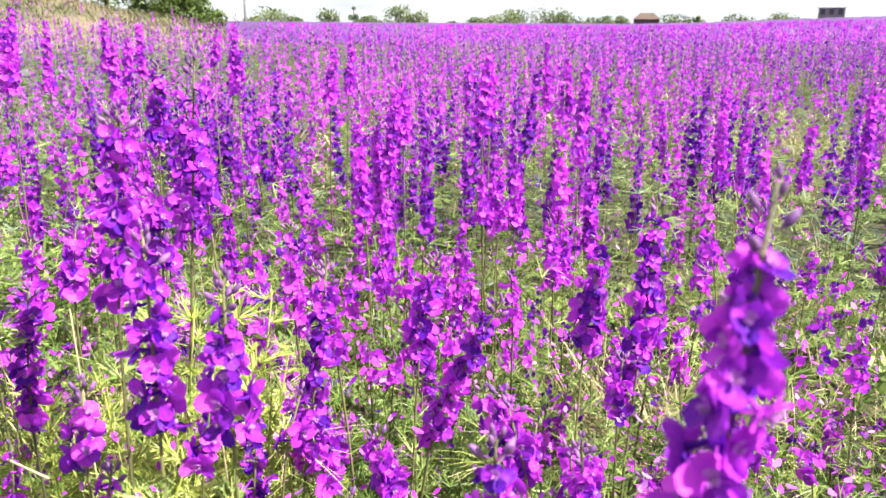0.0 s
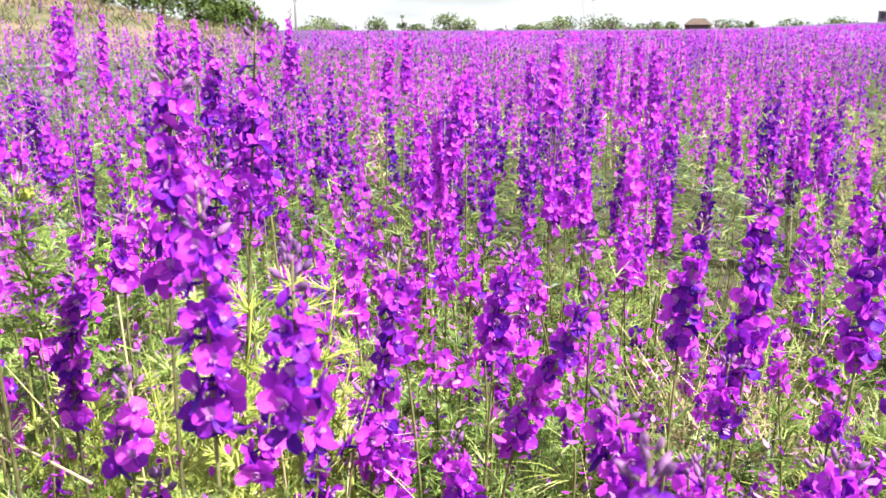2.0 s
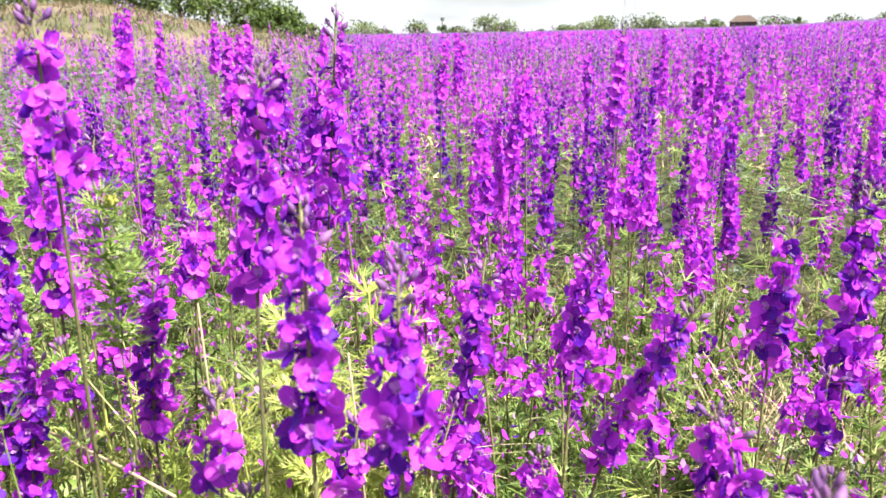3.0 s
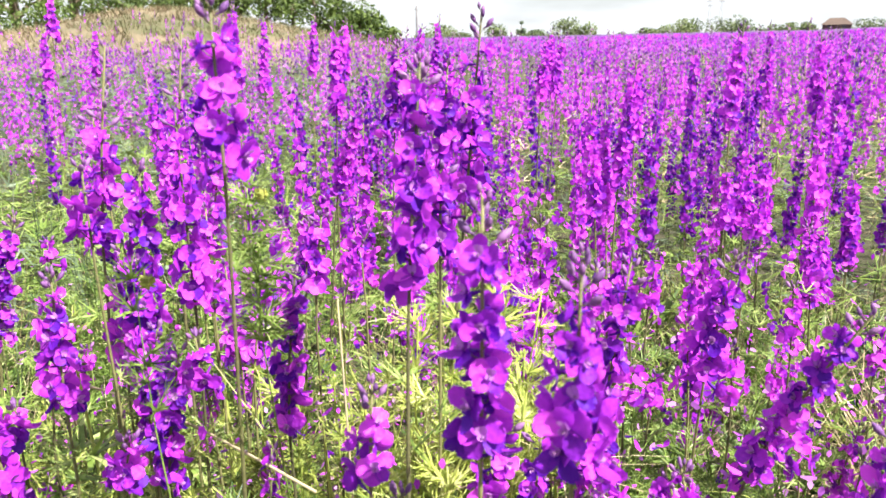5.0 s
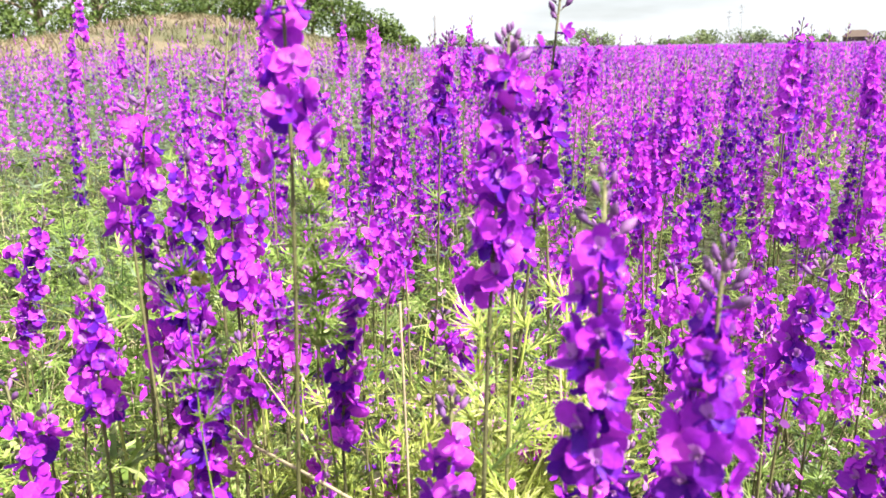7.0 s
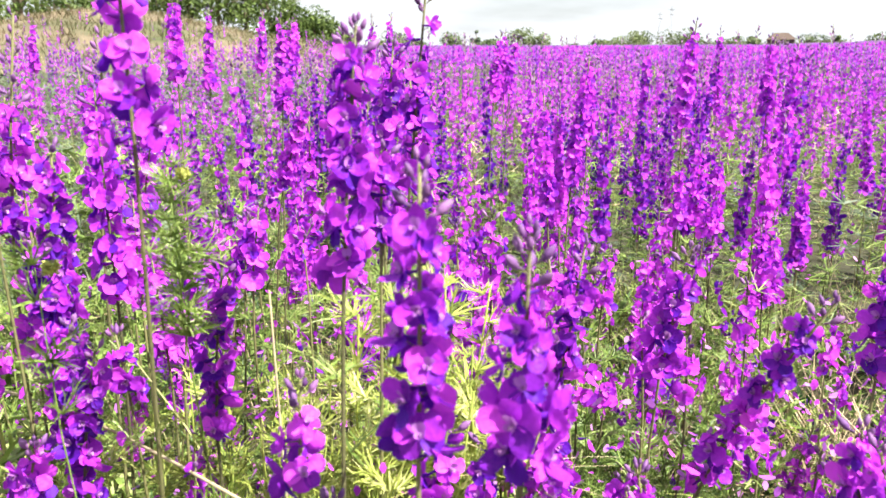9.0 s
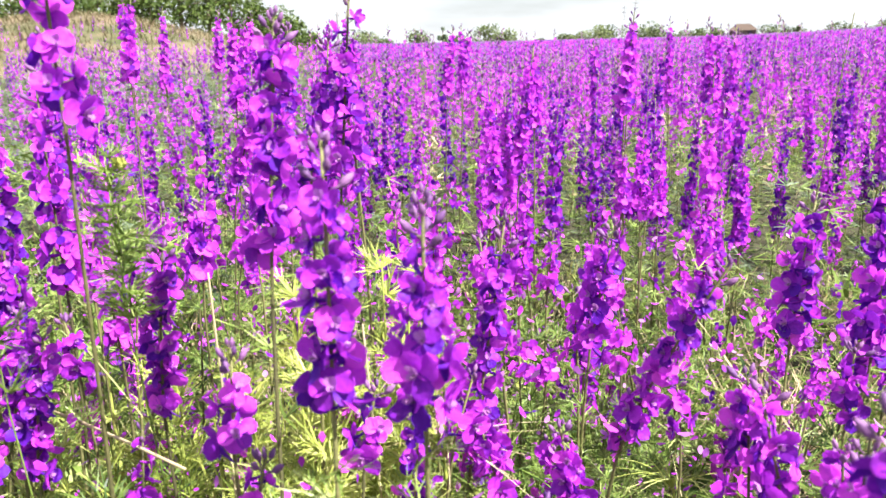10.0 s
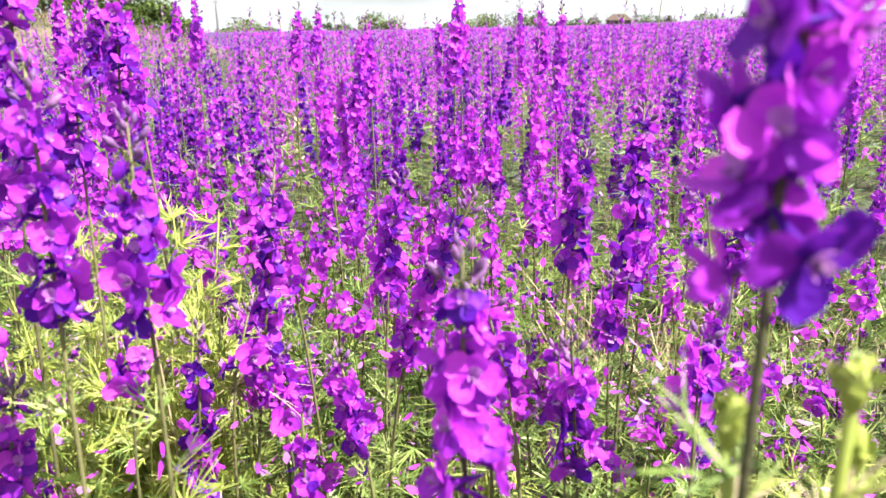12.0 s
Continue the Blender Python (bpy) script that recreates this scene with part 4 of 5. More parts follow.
def spike_soup(level, seed, height=0.6, dry=False):
    """A whole plant as one soup, for those that stand farther off."""
    g = np.random.default_rng(seed)
    if level == 5:
        out = []
        for k in range(3):
            a, z, w, h = g.uniform(0, 6.28), height * g.uniform(0.5, 0.78), g.uniform(0.03, 0.05), height * g.uniform(0.16, 0.3)
            c, q = math.cos(a) * w * 0.5, math.sin(a) * w * 0.5
            out.append((np.array([(0, 0, z - h), (c, q, z - 0.2 * h), (0, 0, z + h), (-c, -q, z - 0.1 * h)]), np.array([(0, 1, 2), (0, 2, 3)]), np.full(2, I_GREY if dry else I_PETAL)))
        return join(out)
    out, n = [], {1: 34, 2: 24, 3: 15, 4: 7}[level]
    if dry:
        n = n // 3
    low = height * g.uniform(0.36, 0.56)
    a = g.uniform(0, 6)
    for k in range(n):
        q = k / n
        z = low + (height * 0.93 - low) * q
        a += 2.4
        s = g.uniform(0.8, 1.2) * (1.12 - 0.62 * q)
        if level == 1:
            fl = FLOWERS_1[int(g.integers(7))][1]
        elif level == 2:
            fl = SOUP_2[int(g.integers(7))]
        else:
            w, h = {3: (0.023, 0.028), 4: (0.032, 0.055)}[level]
            fl = (np.array([(0.012, -w * 0.5, -h * 0.3), (0.020, 0.2 * w, -h * 0.6), (0.010, w * 0.5, h * 0.2), (0.002, -0.1 * w, h * 0.6)]), np.array([(0, 1, 2), (0, 2, 3)]), np.full(2, I_PETAL))
        tip = 0.4 if level == 1 else 0.6 if level == 2 else 0.95
        out.append(moved(fl, turn(g.uniform(-tip, tip), g.uniform(-tip, tip), a), s, (0, 0, z)))
    if level < 4:
        out.append(tube([(0, 0, 0), (0.004, 0.003, height * 0.5), (0, 0, height)], (0.0022, 0.0016, 0.0008), I_STEM, 3))
        for k in range({1: 7, 2: 5, 3: 2}[level]):            # buds at the tip
            a += 2.4
            z = height * (0.93 + 0.012 * k)
            out.append(sliver((0, 0, z), (math.cos(a), math.sin(a), 1.1), 0.017 - 0.001 * k, 0.006 * (1, 1, 1.2, 1.6)[level], I_BUD))
        for k in range({1: 9, 2: 7, 3: 3}[level]):            # pale bracts and pods of flowers that have dropped, below and between the others
            a += 2.4
            z = low + (height * 0.75 - low) * g.uniform(-0.5, 0.9)
            r = g.uniform(0.004, 0.02)
            out.append(sliver((r * math.cos(a), r * math.sin(a), z), (math.cos(a), math.sin(a), g.uniform(0.3, 1.6)), g.uniform(0.012, 0.02), 0.0042 * (1, 1, 1.3, 1.8)[level], int(g.choice([I_THROAT, I_GREY, I_STRAW, I_POD]))))
    lf = feather_leaf((7, 7, 6, 4, 4)[level], 0.05, 0.0022 * (1, 1, 1.4, 2.2, 3.5)[level], I_STRAW if dry else I_LEAF, seed + 1, 1 if level < 2 else 0, 2 if level < 2 else 1)
    for k in range({1: 9, 2: 8, 3: 4, 4: 1}[level]):
        out.append(moved(lf, turn(g.uniform(-0.5, 0.5), g.uniform(-0.6, 0.1), k * 2.4), g.uniform(0.8, 1.5), (0, 0, low * (0.2 + 0.8 * k / 8))))
    return join(out)


def field_of(name, spots, level, variants, label, g, lo=0.78, hi=1.42):
    S = np.array(spots)
    which = g.integers(variants, size=len(S))
    soups = []
    for k in range(variants):
        p = S[which == k]
        if len(p):
            zz = lay(p[:, 0], p[:, 1]) - 0.01
            n = len(p)
            soups.append(scatter(spike_soup(level, 900 + 31 * level + k, 0.6, k == variants - 1), np.stack([p[:, 0], p[:, 1], zz], -1), lo + (hi - lo) * g.uniform(0, 1, n) ** 1.5, g.uniform(0, 6.28, n), g.normal(0, 0.07, n)))
    return tagged(new(name, mesh_of(name, join(soups))), label, "flower field", kind="stuff")


# a further ring that can still be told apart, plant by plant
ring = stand(1.75, 3.1, 68, g1)
ring_kinds = []
for k in range(8):
    v, t, m = spike_soup(1, 700 + k)
    keep = [np.isin(m, (I_PETAL, I_THROAT, I_BUD)), m == I_STEM, np.isin(m, (I_LEAF, I_GREY, I_STRAW, I_POD))]
    ring_kinds.append([mesh_of(nm, (v, t[q], m[q])) for nm, q in zip(("flower_spike", "stem", "foliage"), keep)])
ring.sort(key=lambda p: p[0] ** 2 + p[1] ** 2)
single = max(0, 298 - sum(o.parent is None and o.name.startswith("larkspur") for o in bpy.data.objects))
for x, y in ring[:single]:
    ob = new("larkspur")
    ob.matrix_world = pose(x, y, float(rise(x, y)) - 0.01, g1.uniform(-5, 5), g1.uniform(-5, 5), g1.uniform(0, 360)) @ Matrix.Scale(g1.uniform(0.8, 1.2), 4)
    tagged(ob, "purple larkspur spike in full flower on a thin stem", "flower", "larkspur plants")
    for nm, me in zip(("flower_spike", "stem", "foliage"), ring_kinds[int(g1.integers(8))]):
        part(nm, me, ob)
field_of("larkspur_field", ring[single:], 1, 9, "purple larkspur spikes close behind the nearest plants", g1, 0.8, 1.25)

field_of("larkspur_field", stand(3.1, 6.5, 38, g1), 2, 8, "purple larkspur spikes standing close together", g1)
field_of("larkspur_field", stand(6.5, 15, 24, g1), 3, 8, "purple larkspur spikes further into the field", g1)
field_of("larkspur_field", stand(15, 34, 12, g1), 4, 8, "purple larkspur spikes far into the field", g1, 0.82, 1.45)
field_of("larkspur_field", stand(34, 75, 6, g1), 5, 7, "purple larkspur spikes at the far side of the field", g1, 0.85, 1.35)
behind = [p for p in stand(0.7, 7, 34, g1, 0.0, False) if not in_view(*p, 2)]
field_of("larkspur_field", behind, 3, 6, "purple larkspur spikes behind the path", g1)


# ---- weeds, grass and straw on the ground ----
def clumpy(x, y, g):
    """True where weeds grow thick: uneven clumps with dark gaps between."""
    s = np.sin(11 * x + 3 * y) + np.sin(9 * y - 4 * x + 1) + 0.8 * np.sin(23 * x - 17 * y + 2) + 0.6 * np.sin(31 * y + 19 * x)
    return (s + g.normal(0, 0.35, len(x)) > -0.1) & ((x - 0.43) ** 2 + (y - 1.43) ** 2 > 0.03)


def carpet(name, soup, r0, r1, per_m2, zlo, zhi, label, g, smin=0.7, smax=1.4, lean=0.5, view=True, keep=None, category="weeds"):
    n = int((r1 * r1 - r0 * r0) * math.pi * (100 / 360 if view else 1) * per_m2)
    r = np.sqrt(g.uniform(r0 * r0, r1 * r1, n))
    az = np.radians(g.uniform(-56, 44, n) if view else g.uniform(-180, 180, n))
    x, y = r * np.sin(az) - 0.05, r * np.cos(az) - 0.1
    if keep is not None:
        q = keep(x, y, g)
        x, y = x[q], y[q]
    n = len(x)
    z = rise(x, y) + zlo + (zhi - zlo) * g.uniform(0, 1, n) ** 1.6
    return tagged(new(name, mesh_of(name, scatter(soup, np.stack([x, y, z], -1), g.uniform(smin, smax, n), g.uniform(0, 6.28, n), g.uniform(-lean, lean, n)))), label, category, kind="stuff")


g2 = np.random.default_rng(33)
for k in range(3):
    carpet("feathery_weeds", feather_leaf(11, 0.042, 0.0017, I_LEAF, 50 + k, 1), 0.25, 2.1, 600, 0.0, 0.27, "feathery green larkspur leaves near the ground", g2, keep=clumpy)
for k in range(2):
    carpet("feathery_weeds", feather_leaf(12, 0.044, 0.0017, I_WEED, 60 + k, 1), 0.25, 1.5, 520, 0.0, 0.22, "yellow-green feathery weeds near the ground", g2, keep=clumpy)
for k in range(2):
    carpet("feathery_weeds", feather_leaf(10, 0.047, 0.0020, I_LEAF, 75 + k, 1), 1.05, 3.1, 170, 0.12, 0.42, "feathery dark green leaves among the stems", g2, keep=clumpy)
for k in range(2):
    carpet("feathery_weeds", feather_leaf(8, 0.075, 0.0034, I_LEAF if k else I_GREY, 70 + k, 0, 1), 2.0, 5.2, 150, 0.05, 0.4, "feathery green leaves among the stems", g2)
carpet("feathery_weeds", feather_leaf(13, 0.04, 0.0018, I_WEED, 64, 1), 0.3, 1.3, 900, 0.1, 0.36, "bright yellow-green feathery weeds between the stems", g2, keep=lambda x, y, g: (x < -0.12) & (y > 0.5) & (y < 1.0) & (g.uniform(size=len(x)) < 0.8))
carpet("feathery_weeds", feather_leaf(7, 0.12, 0.006, I_LEAF, 80, 0, 1), 5.0, 14.0, 26, 0.08, 0.42, "green leaves among the stems", g2)
carpet("feathery_weeds", feather_leaf(7, 0.11, 0.006, I_LEAF, 81, 0, 1), 0.45, 7.0, 55, 0.02, 0.22, "green leaves behind the path", g2, view=False, keep=lambda x, y, g: np.array([not in_view(a, b, 2) for a, b in zip(x, y)]))
carpet("grass", tuft_soup(6, 0.11, 0.003, I_WEED, 0.6, 0.7), 0.25, 2.6, 150, 0.0, 0.0, "thin yellow-green grass tufts", g2, 0.5, 1.6, 0.2, category="grass")
carpet("leafy_weeds", tuft_soup(5, 0.075, 0.011, I_LEAF, 0.9, 0.8), 0.25, 2.3, 150, 0.0, 0.12, "small broad-leaved green weeds on the soil", g2, 0.5, 1.4, 0.5)
carpet("leafy_weeds", feather_leaf(7, 0.05, 0.0065, I_LEAF, 91, 1), 0.7, 3.9, 520, 0.0, 0.40, "bright green leafy weeds in a gap of the field", g2, 0.5, 1.3, 0.6,
       keep=lambda x, y, g: (x < -0.35 - 0.25 * y) & (x > -3.2) & (y > 0.55) & (y < 3.0))
for k in range(3):
    shoot = join([moved(SOUP_2[(2 * k + j) % 7], turn(0.3 * j, -0.2, 2.2 * j), 0.8, (0, 0, 0.012 * j)) for j in range(3)])
    carpet("larkspur_side_shoots", shoot, 1.1, 3.1, 70, 0.12, 0.48, "small purple flowers on side shoots among the stems", g2, 0.7, 1.15, 0.6, category="flowers", keep=lambda x, y, g: clumpy(x, y, g) & (x > -0.6 * y))
    carpet("larkspur_side_shoots", shoot, 3.1, 6.5, 21, 0.2, 0.5, "small purple flowers on side shoots among the stems", g2, 0.9, 1.5, 0.6, category="flowers", keep=lambda x, y, g: (x > -0.6 * y) | (y > 3.2))
for k in range(2):
    carpet("feathery_weeds", feather_leaf(9, 0.05, 0.0026, I_GREY, 95 + k, 0, 1), 1.2, 8.5, 190, 0.22, 0.6, "grey-green feathery leaves of plants past flowering", g2, 0.7, 1.4, 0.7,
           keep=lambda x, y, g: (x < -0.3 - 0.2 * y) & (y > 2.9) & (g.uniform(size=len(x)) < 0.8))
carpet("bare_stalks", tuft_soup(3, 0.5, 0.0028, I_GREY, 0.25, 0.2, 3), 1.3, 9.0, 30, 0.0, 0.1, "thin grey-green stalks that have lost their flowers", g2, 0.7, 1.15, 0.1,
       keep=lambda x, y, g: x < -0.4 - 0.15 * y)
for k, mt in enumerate((I_PETAL, I_PETAL, I_THROAT)):
    carpet("fallen_petals", sepal((1, 0, 0.2), (0, 0, 1), 0.012, 0.009, 0.4, 3, mt), 0.3, 1.7, 950, 0.03, 0.42, "purple petals dropped among the weeds", g2, 0.5, 1.1, 1.3, category="petals")
carpet("straw", tuft_soup(4, 0.10, 0.0018, I_STRAW, 1.6, 0.3, 2), 0.25, 2.6, 360, 0.0, 0.09, "dry straw lying on the soil", g2, 0.5, 1.5, 1.2, category="straw")
carpet("straw", tuft_soup(4, 0.34, 0.0013, I_STRAW, 0.3, 0.35, 4), 1.6, 6.0, 10, 0.1, 0.2, "pale dry grass stalks among the flowers", g2, 0.7, 1.3, 0.15, category="grass",
       keep=lambda x, y, g: (x > 0.2) | (x < -1.2) | (g.uniform(size=len(x)) < 0.4))
carpet("straw", tuft_soup(5, 0.5, 0.004, I_STRAW, 0.25, 0.3, 2), 4.0, 20.0, 5, 0.1, 0.25, "pale dry grass standing between the flowers", g2, 0.8, 1.3, 0.15, category="grass",
       keep=lambda x, y, g: np.sin(1.1 * x + 0.7) + np.sin(0.8 * y + 0.3 * x) + g.normal(0, 0.4, len(x)) > 0.8)
carpet("straw", tuft_soup(7, 0.22, 0.004, I_STRAW, 0.5, 0.5, 2), 2.0, 6.6, 60, 0.0, 0.02, "tan dry grass on a bare patch of the field", g2, 0.6, 1.2, 0.2, category="grass",
       keep=lambda x, y, g: dry_patch(np.hypot(x, y), np.degrees(np.arctan2(x, y))) < 1.15)
carpet("feathery_weeds", feather_leaf(9, 0.06, 0.003, I_WEED, 83, 1), 2.0, 6.6, 60, 0.02, 0.2, "olive weeds between dry grass on a bare strip", g2, 0.7, 1.4, 0.6,
       keep=lambda x, y, g: dry_patch(np.hypot(x, y), np.degrees(np.arctan2(x, y))) < 1.1)


def weed_clump(x, y, height, leaves, label, mat=I_WEED, spread=0.06, yellow=0, stout=0.0022):
    g = np.random.default_rng(int((x + 5) * 1000) + int(y * 100))
    ob = new("weed_clump")
    ob.location = (x, y, float(rise(x, y)) - 0.005)
    tagged(ob, label, "weed", "weed clumps")
    lf = feather_leaf(13, 0.034, 0.0019, mat, int(abs(x) * 900), 2)
    for k in range(4):
        top = np.array([g.uniform(-spread, spread), g.uniform(-spread, spread), height * g.uniform(0.7, 1.05)])
        if yellow and k == 0:
            top = np.array([0, 0, height])
        elif yellow:
            top[2] *= 0.5
        P = np.array([top * u + np.array([0.012 * math.sin(5 * u + k), 0, 0]) for u in np.linspace(0, 1, 6)])
        st = part("stem", mesh_of("stem", tube(P, np.linspace(stout, 0.4 * stout, 6), mat, 4)), ob)
        n, leafy = leaves // 4, 0.8 if yellow and k == 0 else 0.12
        part("foliage", mesh_of("foliage", join([moved(lf, turn(g.uniform(-0.4, 0.4), g.uniform(-0.9, 0.0), j * 2.4 + g.uniform(-0.6, 0.6)), g.uniform(0.7, 1.35), along(P, leafy + (1 - leafy) * (j + g.uniform(0, 1)) / n)) for j in range(n)])), st)
        if k < yellow:
            part("flower_head", mesh_of("flower_head", leaf_cloud(60, 0.0028, [(*top, 0.0052)], I_YELLOW), None, False), ob, None, "small yellow flower head")


for x, y, h in ((-0.43, 0.72, 0.34), (-0.48, 0.84, 0.40), (-0.36, 0.82, 0.36), (-0.31, 0.72, 0.30), (-0.30, 0.90, 0.34), (-0.40, 0.97, 0.38), (-0.24, 0.66, 0.30), (-0.55, 0.98, 0.34), (-0.68, 0.80, 0.30), (-0.20, 0.72, 0.34), (-0.17, 0.84, 0.30), (-0.27, 0.80, 0.38), (-0.34, 0.64, 0.33), (-0.45, 0.60, 0.28), (-0.60, 0.70, 0.26), (0.16, 0.66, 0.2), (0.22, 0.62, 0.18), (-0.12, 0.62, 0.22), (0.34, 0.72, 0.2), (-0.74, 0.95, 0.3), (-0.85, 0.9, 0.28)):
    weed_clump(x, y, h, 44, "tall yellow-green feathery weed between the flowers")
for x, y, h in ((-0.04, 1.12, 0.30), (0.03, 1.22, 0.28), (-0.12, 1.25, 0.3), (0.12, 1.3, 0.26), (-0.8, 1.3, 0.44), (-0.95, 1.15, 0.46), (-1.1, 1.4, 0.5), (-0.9, 1.55, 0.5), (-1.25, 1.2, 0.46), (0.4, 1.15, 0.24)):
    weed_clump(x, y, h, 40, "dark green feathery foliage close to the ground", I_LEAF, 0.1)
for x, y, h in ((-0.23, 0.76, 0.50), (-0.27, 0.80, 0.52), (-0.19, 0.74, 0.46), (-0.30, 0.77, 0.48), (-0.20, 0.82, 0.50), (-0.24, 0.74, 0.42), (-0.21, 0.80, 0.40), (-0.27, 0.69, 0.40), (-0.38, 0.76, 0.44), (-0.46, 0.70, 0.40), (-0.16, 0.58, 0.36), (0.02, 0.52, 0.26)):
    weed_clump(x, y, h, 72, "tall yellow-green feathery weed between the flowers", I_WEED, 0.045)
for x, y, h in ((0.02, 1.0, 0.26), (0.08, 1.1, 0.28), (-0.08, 1.04, 0.26), (0.0, 1.3, 0.32), (0.16, 1.2, 0.24)):
    weed_clump(x, y, h, 48, "dark green feathery foliage close to the ground", I_LEAF, 0.08)
carpet("straw", tuft_soup(7, 0.13, 0.0026, I_STRAW, 1.5, 0.3, 2), 1.0, 2.0, 420, 0.0, 0.05, "brown dry straw in a patch on the soil", g2, 0.6, 1.4, 1.0, category="straw",
       keep=lambda x, y, g: (x - 0.43) ** 2 + (y - 1.43) ** 2 < 0.035)


def strap_weed(x, y, height, label):
    """A tuft of upright bent blades, each a folded strap that tapers to its tip."""
    g = np.random.default_rng(int((x + 5) * 900) + int(y * 130))
    ob = new("strap_weed")
    ob.location = (x, y, float(rise(x, y)) - 0.005)
    tagged(ob, label, "weed", "strap-leaved weeds")
    for k in range(15):
        a, h, w = g.uniform(0, 6.28), height * g.uniform(0.55, 1.08), g.uniform(0.004, 0.0085)
        out, side = np.array([math.cos(a), math.sin(a), 0]), np.array([-math.sin(a), math.cos(a), 0])
        u = np.linspace(0, 1, 7)[:, None]
        line = out * (0.008 + h * g.uniform(0.1, 0.42) * u ** 2) + np.array([0, 0, 1]) * h * (u - g.uniform(0.05, 0.3) * u ** 3)
        half = side * w * 0.5 * (1 - u ** 3) * (0.6 + 0.8 * u * (1 - u)) + side * 0.0002
        fold = out * w * 0.22
        part("blade", mesh_of("blade", join([strip(line - half + fold, line, I_WEED), strip(line, line + half + fold, I_WEED)])), ob)


for x, y, h in ((-0.31, 0.70, 0.49), (-0.33, 0.74, 0.48), (-0.35, 0.79, 0.46), (-0.36, 0.84, 0.44), (-0.295, 0.66, 0.47), (-0.44, 0.70, 0.47), (-0.47, 0.75, 0.46), (-0.50, 0.80, 0.43), (-0.66, 0.72, 0.40), (-0.70, 0.78, 0.38), (-0.62, 0.68, 0.41), (-0.76, 0.86, 0.36), (-0.28, 0.80, 0.43), (-0.26, 0.72, 0.42), (-0.41, 0.86, 0.38), (-0.54, 0.88, 0.38), (-0.24, 0.86, 0.40), (-0.38, 0.66, 0.42), (-0.56, 0.64, 0.40), (0.09, 0.93, 0.26)):
    strap_weed(x, y, h, "bright yellow-green weed with bent strap leaves")
weed_clump(-0.378, 0.668, 0.650, 100, "dark green feathery weed with a pale yellow head", I_LEAF, 0.02, 1, 0.0015)
weed_clump(-0.436, 0.593, 0.60, 24, "green weed with a small yellow flower head", I_LEAF, 0.02, 1, 0.0013)
weed_clump(-0.28, 1.8, 0.36, 28, "green weed with a yellow flower head", I_WEED, 0.04, 2)


def drooping_weed(x, y, z, label, mat):
    ob = new("drooping_weed")
    ob.location = (x, y, float(rise(x, y)) - 0.005)
    tagged(ob, label, "weed", "drooping weeds")
    P = np.array([(0.01 * math.sin(4 * u), 0.006 * u, z * u) for u in np.linspace(0, 1, 6)])
    st = part("stem", mesh_of("stem", tube(P, np.linspace(0.0024, 0.0016, 6), I_WEED, 5)), ob)
    head = tuft_soup(26, 0.075, 0.0022, mat, 0.55, 1.7, 5, np.random.default_rng(int(abs(x) * 1000)))
    part("leaf_fan", mesh_of("leaf_fan", moved(head, None, 1.0, P[-1] - np.array([0, 0, 0.012]))), st, None, "pale drooping fan of narrow leaves")


drooping_weed(-0.18, 0.80, 0.43, "pale green weed with a drooping leaf fan", I_WEED)
drooping_weed(-0.68, 0.80, 0.47, "pale green weed with a drooping leaf fan", I_WEED)
drooping_weed(-0.145, 0.77, 0.36, "straw-pale weed with a drooping leaf fan", I_STRAW)
drooping_weed(0.10, 0.92, 0.24, "pale green weed with a drooping leaf fan", I_WEED)
drooping_weed(-0.30, 1.02, 0.34, "pale green weed with a drooping leaf fan", I_WEED)


def dry_stalk(a, b, r, label, root=(), mat=I_STRAW):
    P = [np.array(a) + (np.array(b) - np.array(a)) * u + np.array([0, 0, 0.012 * math.sin(3.1 * u)]) for u in np.linspace(0, 1, 7)]
    P = [np.array(p, float) for p in root] + P
    ob = new("dry_stalk", mesh_of("dry_stalk", tube(P, np.linspace(r, r * 0.6, len(P)), mat, 6)))
    tagged(ob, label, "stalk")


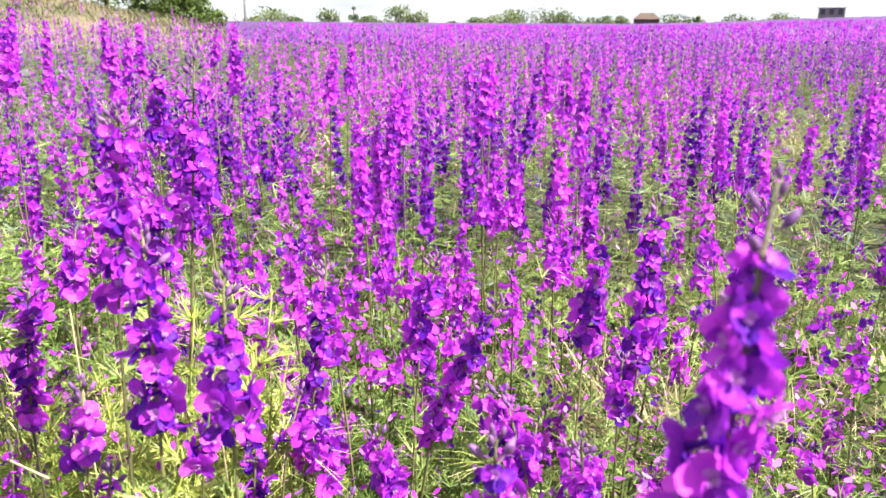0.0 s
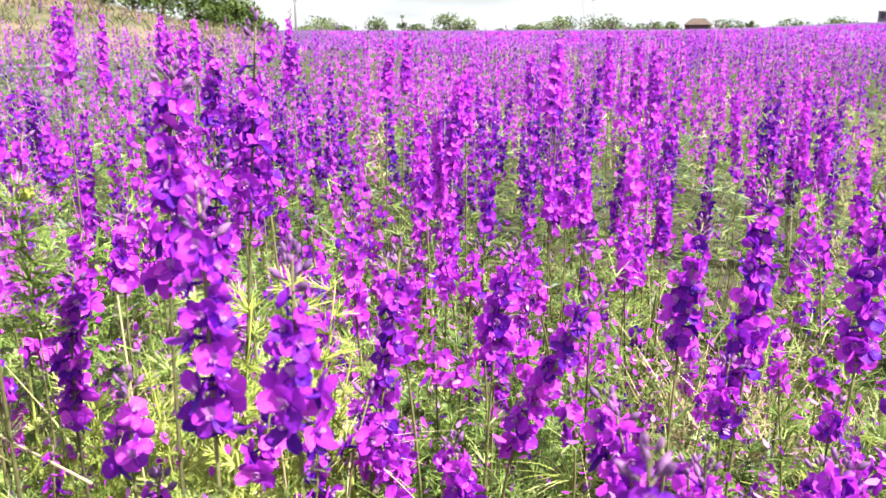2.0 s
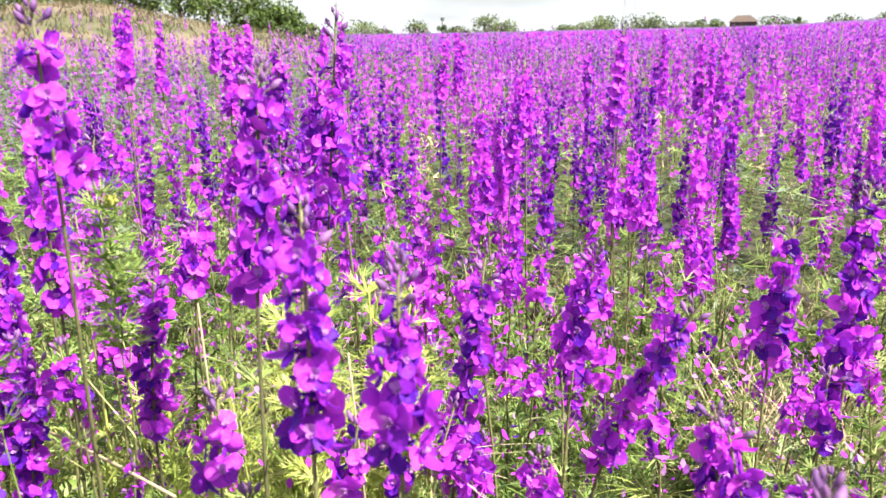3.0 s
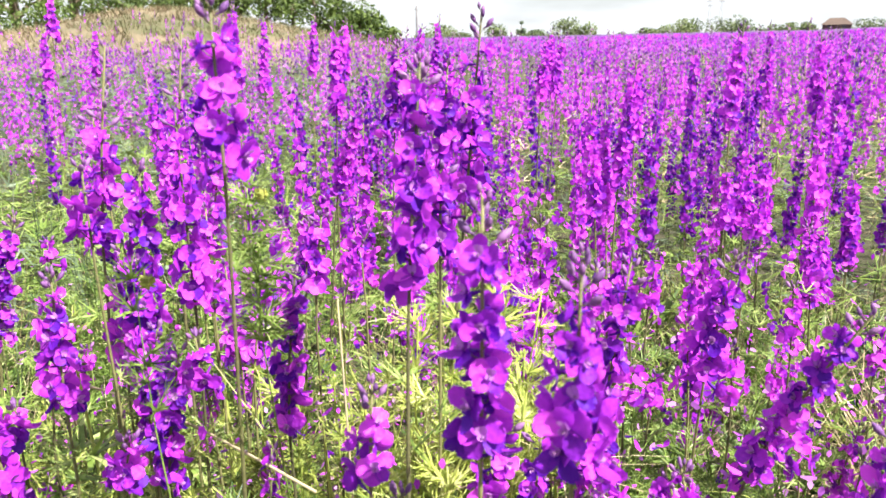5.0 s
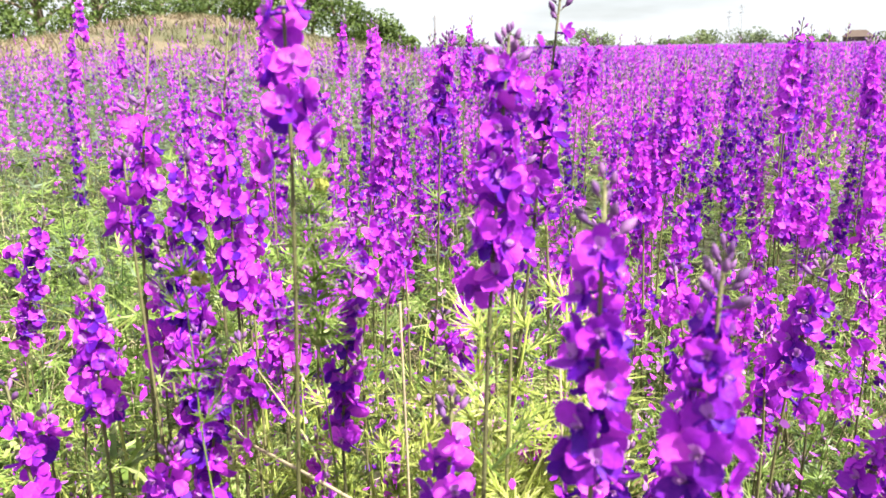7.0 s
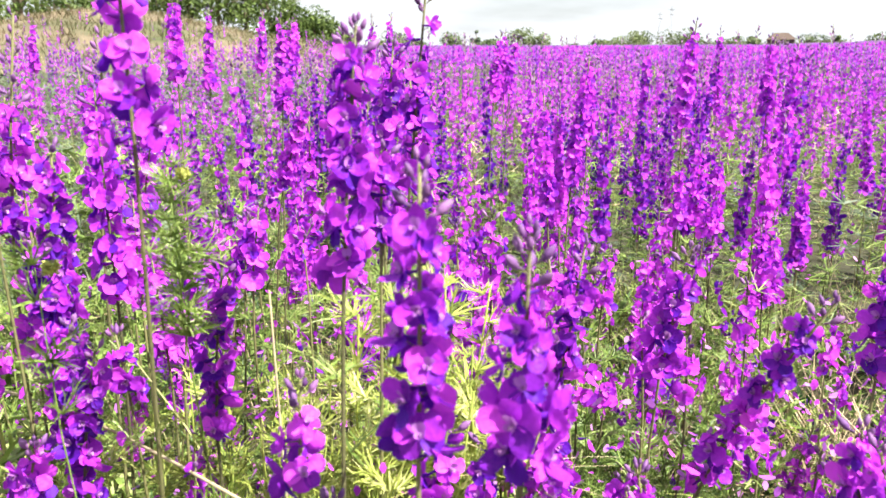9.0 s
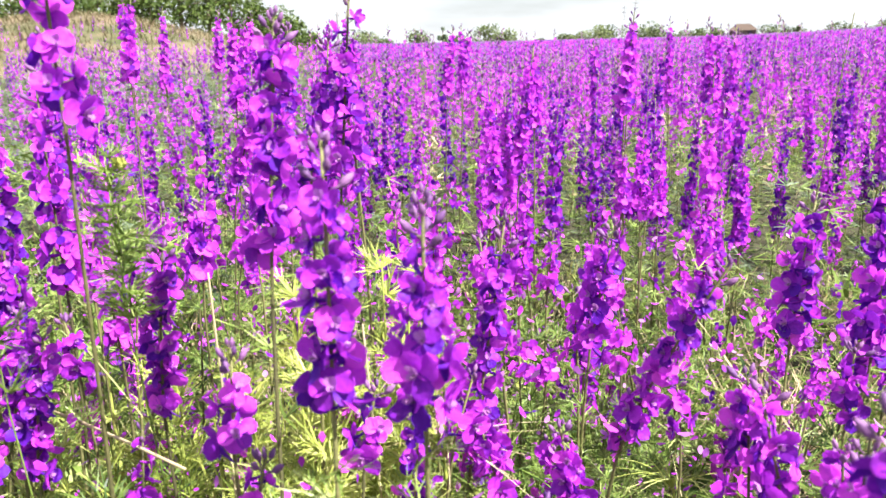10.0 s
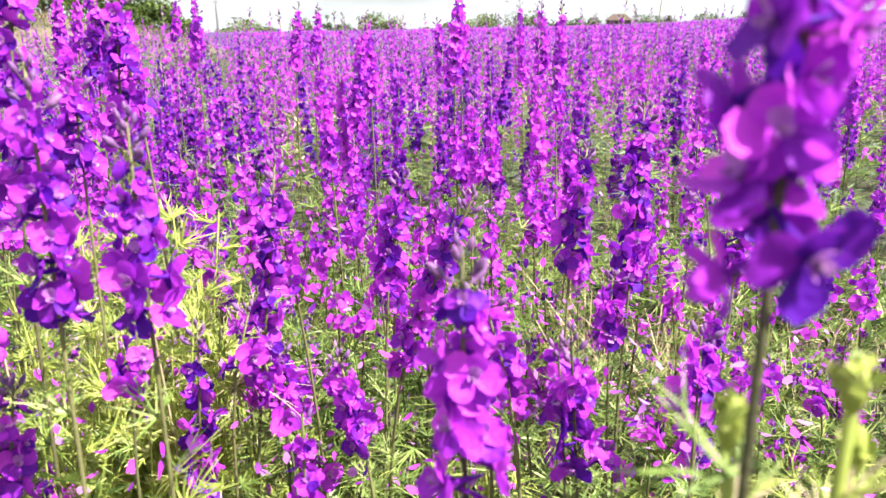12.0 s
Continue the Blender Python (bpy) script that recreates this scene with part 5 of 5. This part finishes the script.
dry_stalk((-0.797, 0.95, 0.319), (-0.325, 0.61, 0.424), 0.0021, "pale dry stalk bent across the weeds", ((-0.95, 1.12, 0.0), (-0.89, 1.03, 0.22)))
dry_stalk((-0.322, 0.70, 0.0), (-0.332, 0.70, 0.55), 0.0014, "pale straw-coloured stalk standing among weeds")
dry_stalk((-0.19, 0.74, 0.0), (-0.21, 0.72, 0.50), 0.0016, "pale straw-coloured stalk standing among weeds")
dry_stalk((0.02, 0.86, 0.0), (0.13, 0.80, 0.34), 0.0018, "thin dry stalk leaning among the flowers")
dry_stalk((0.50, 1.82, 0.0), (0.567, 1.80, 0.77), 0.0016, "thin dark dried flower stalk standing upright", (), I_STEM)


def knobbed_weed(x, y, heads, label):
    """A stout pale weed with a rounded green head on each branch and feathery leaves below the heads."""
    ob = new("knobbed_weed")
    z0 = float(rise(x, y)) - 0.005
    ob.location = (x, y, z0)
    tagged(ob, label, "weed")
    lf = join([feather_leaf(8, 0.026, 0.0017, I_WEED, 77, 2), feather_leaf(6, 0.022, 0.0017, I_STRAW, 78, 1)])
    for k, (hx, hy, hz) in enumerate(heads):
        top = np.array([hx - x, hy - y, hz - z0])
        P = np.array([np.array([top[0] * u * u, top[1] * u * u, top[2] * u]) for u in np.linspace(0, 1, 8)])
        st = part("stem", mesh_of("stem", tube(P, np.linspace(0.0024, 0.0015, 8), I_WEED, 6)), ob)
        part("foliage", mesh_of("foliage", join([moved(lf, turn(0.3 * math.sin(5 * j), -0.4, 2.4 * j + k), 0.8 + 0.05 * (j % 5), along(P, 0.6 + 0.02 * j)) for j in range(19)])), st)
        part("flower_head", mesh_of("flower_head", join([tube([top, top + (0, 0, 0.004), top + (0, 0, 0.009), top + (0.001, 0, 0.013)], (0.0018, 0.0034, 0.0030, 0.0014), I_WEED, 8), leaf_cloud(30, 0.003, [(top[0], top[1], top[2] + 0.009, 0.005)], I_WEED)])), st, None, "pale green rounded head")


knobbed_weed(0.130, 0.245, ((0.136, 0.236, 0.604), (0.113, 0.249, 0.588), (0.150, 0.255, 0.575)), "pale yellow-green weed with rounded heads close to the path")
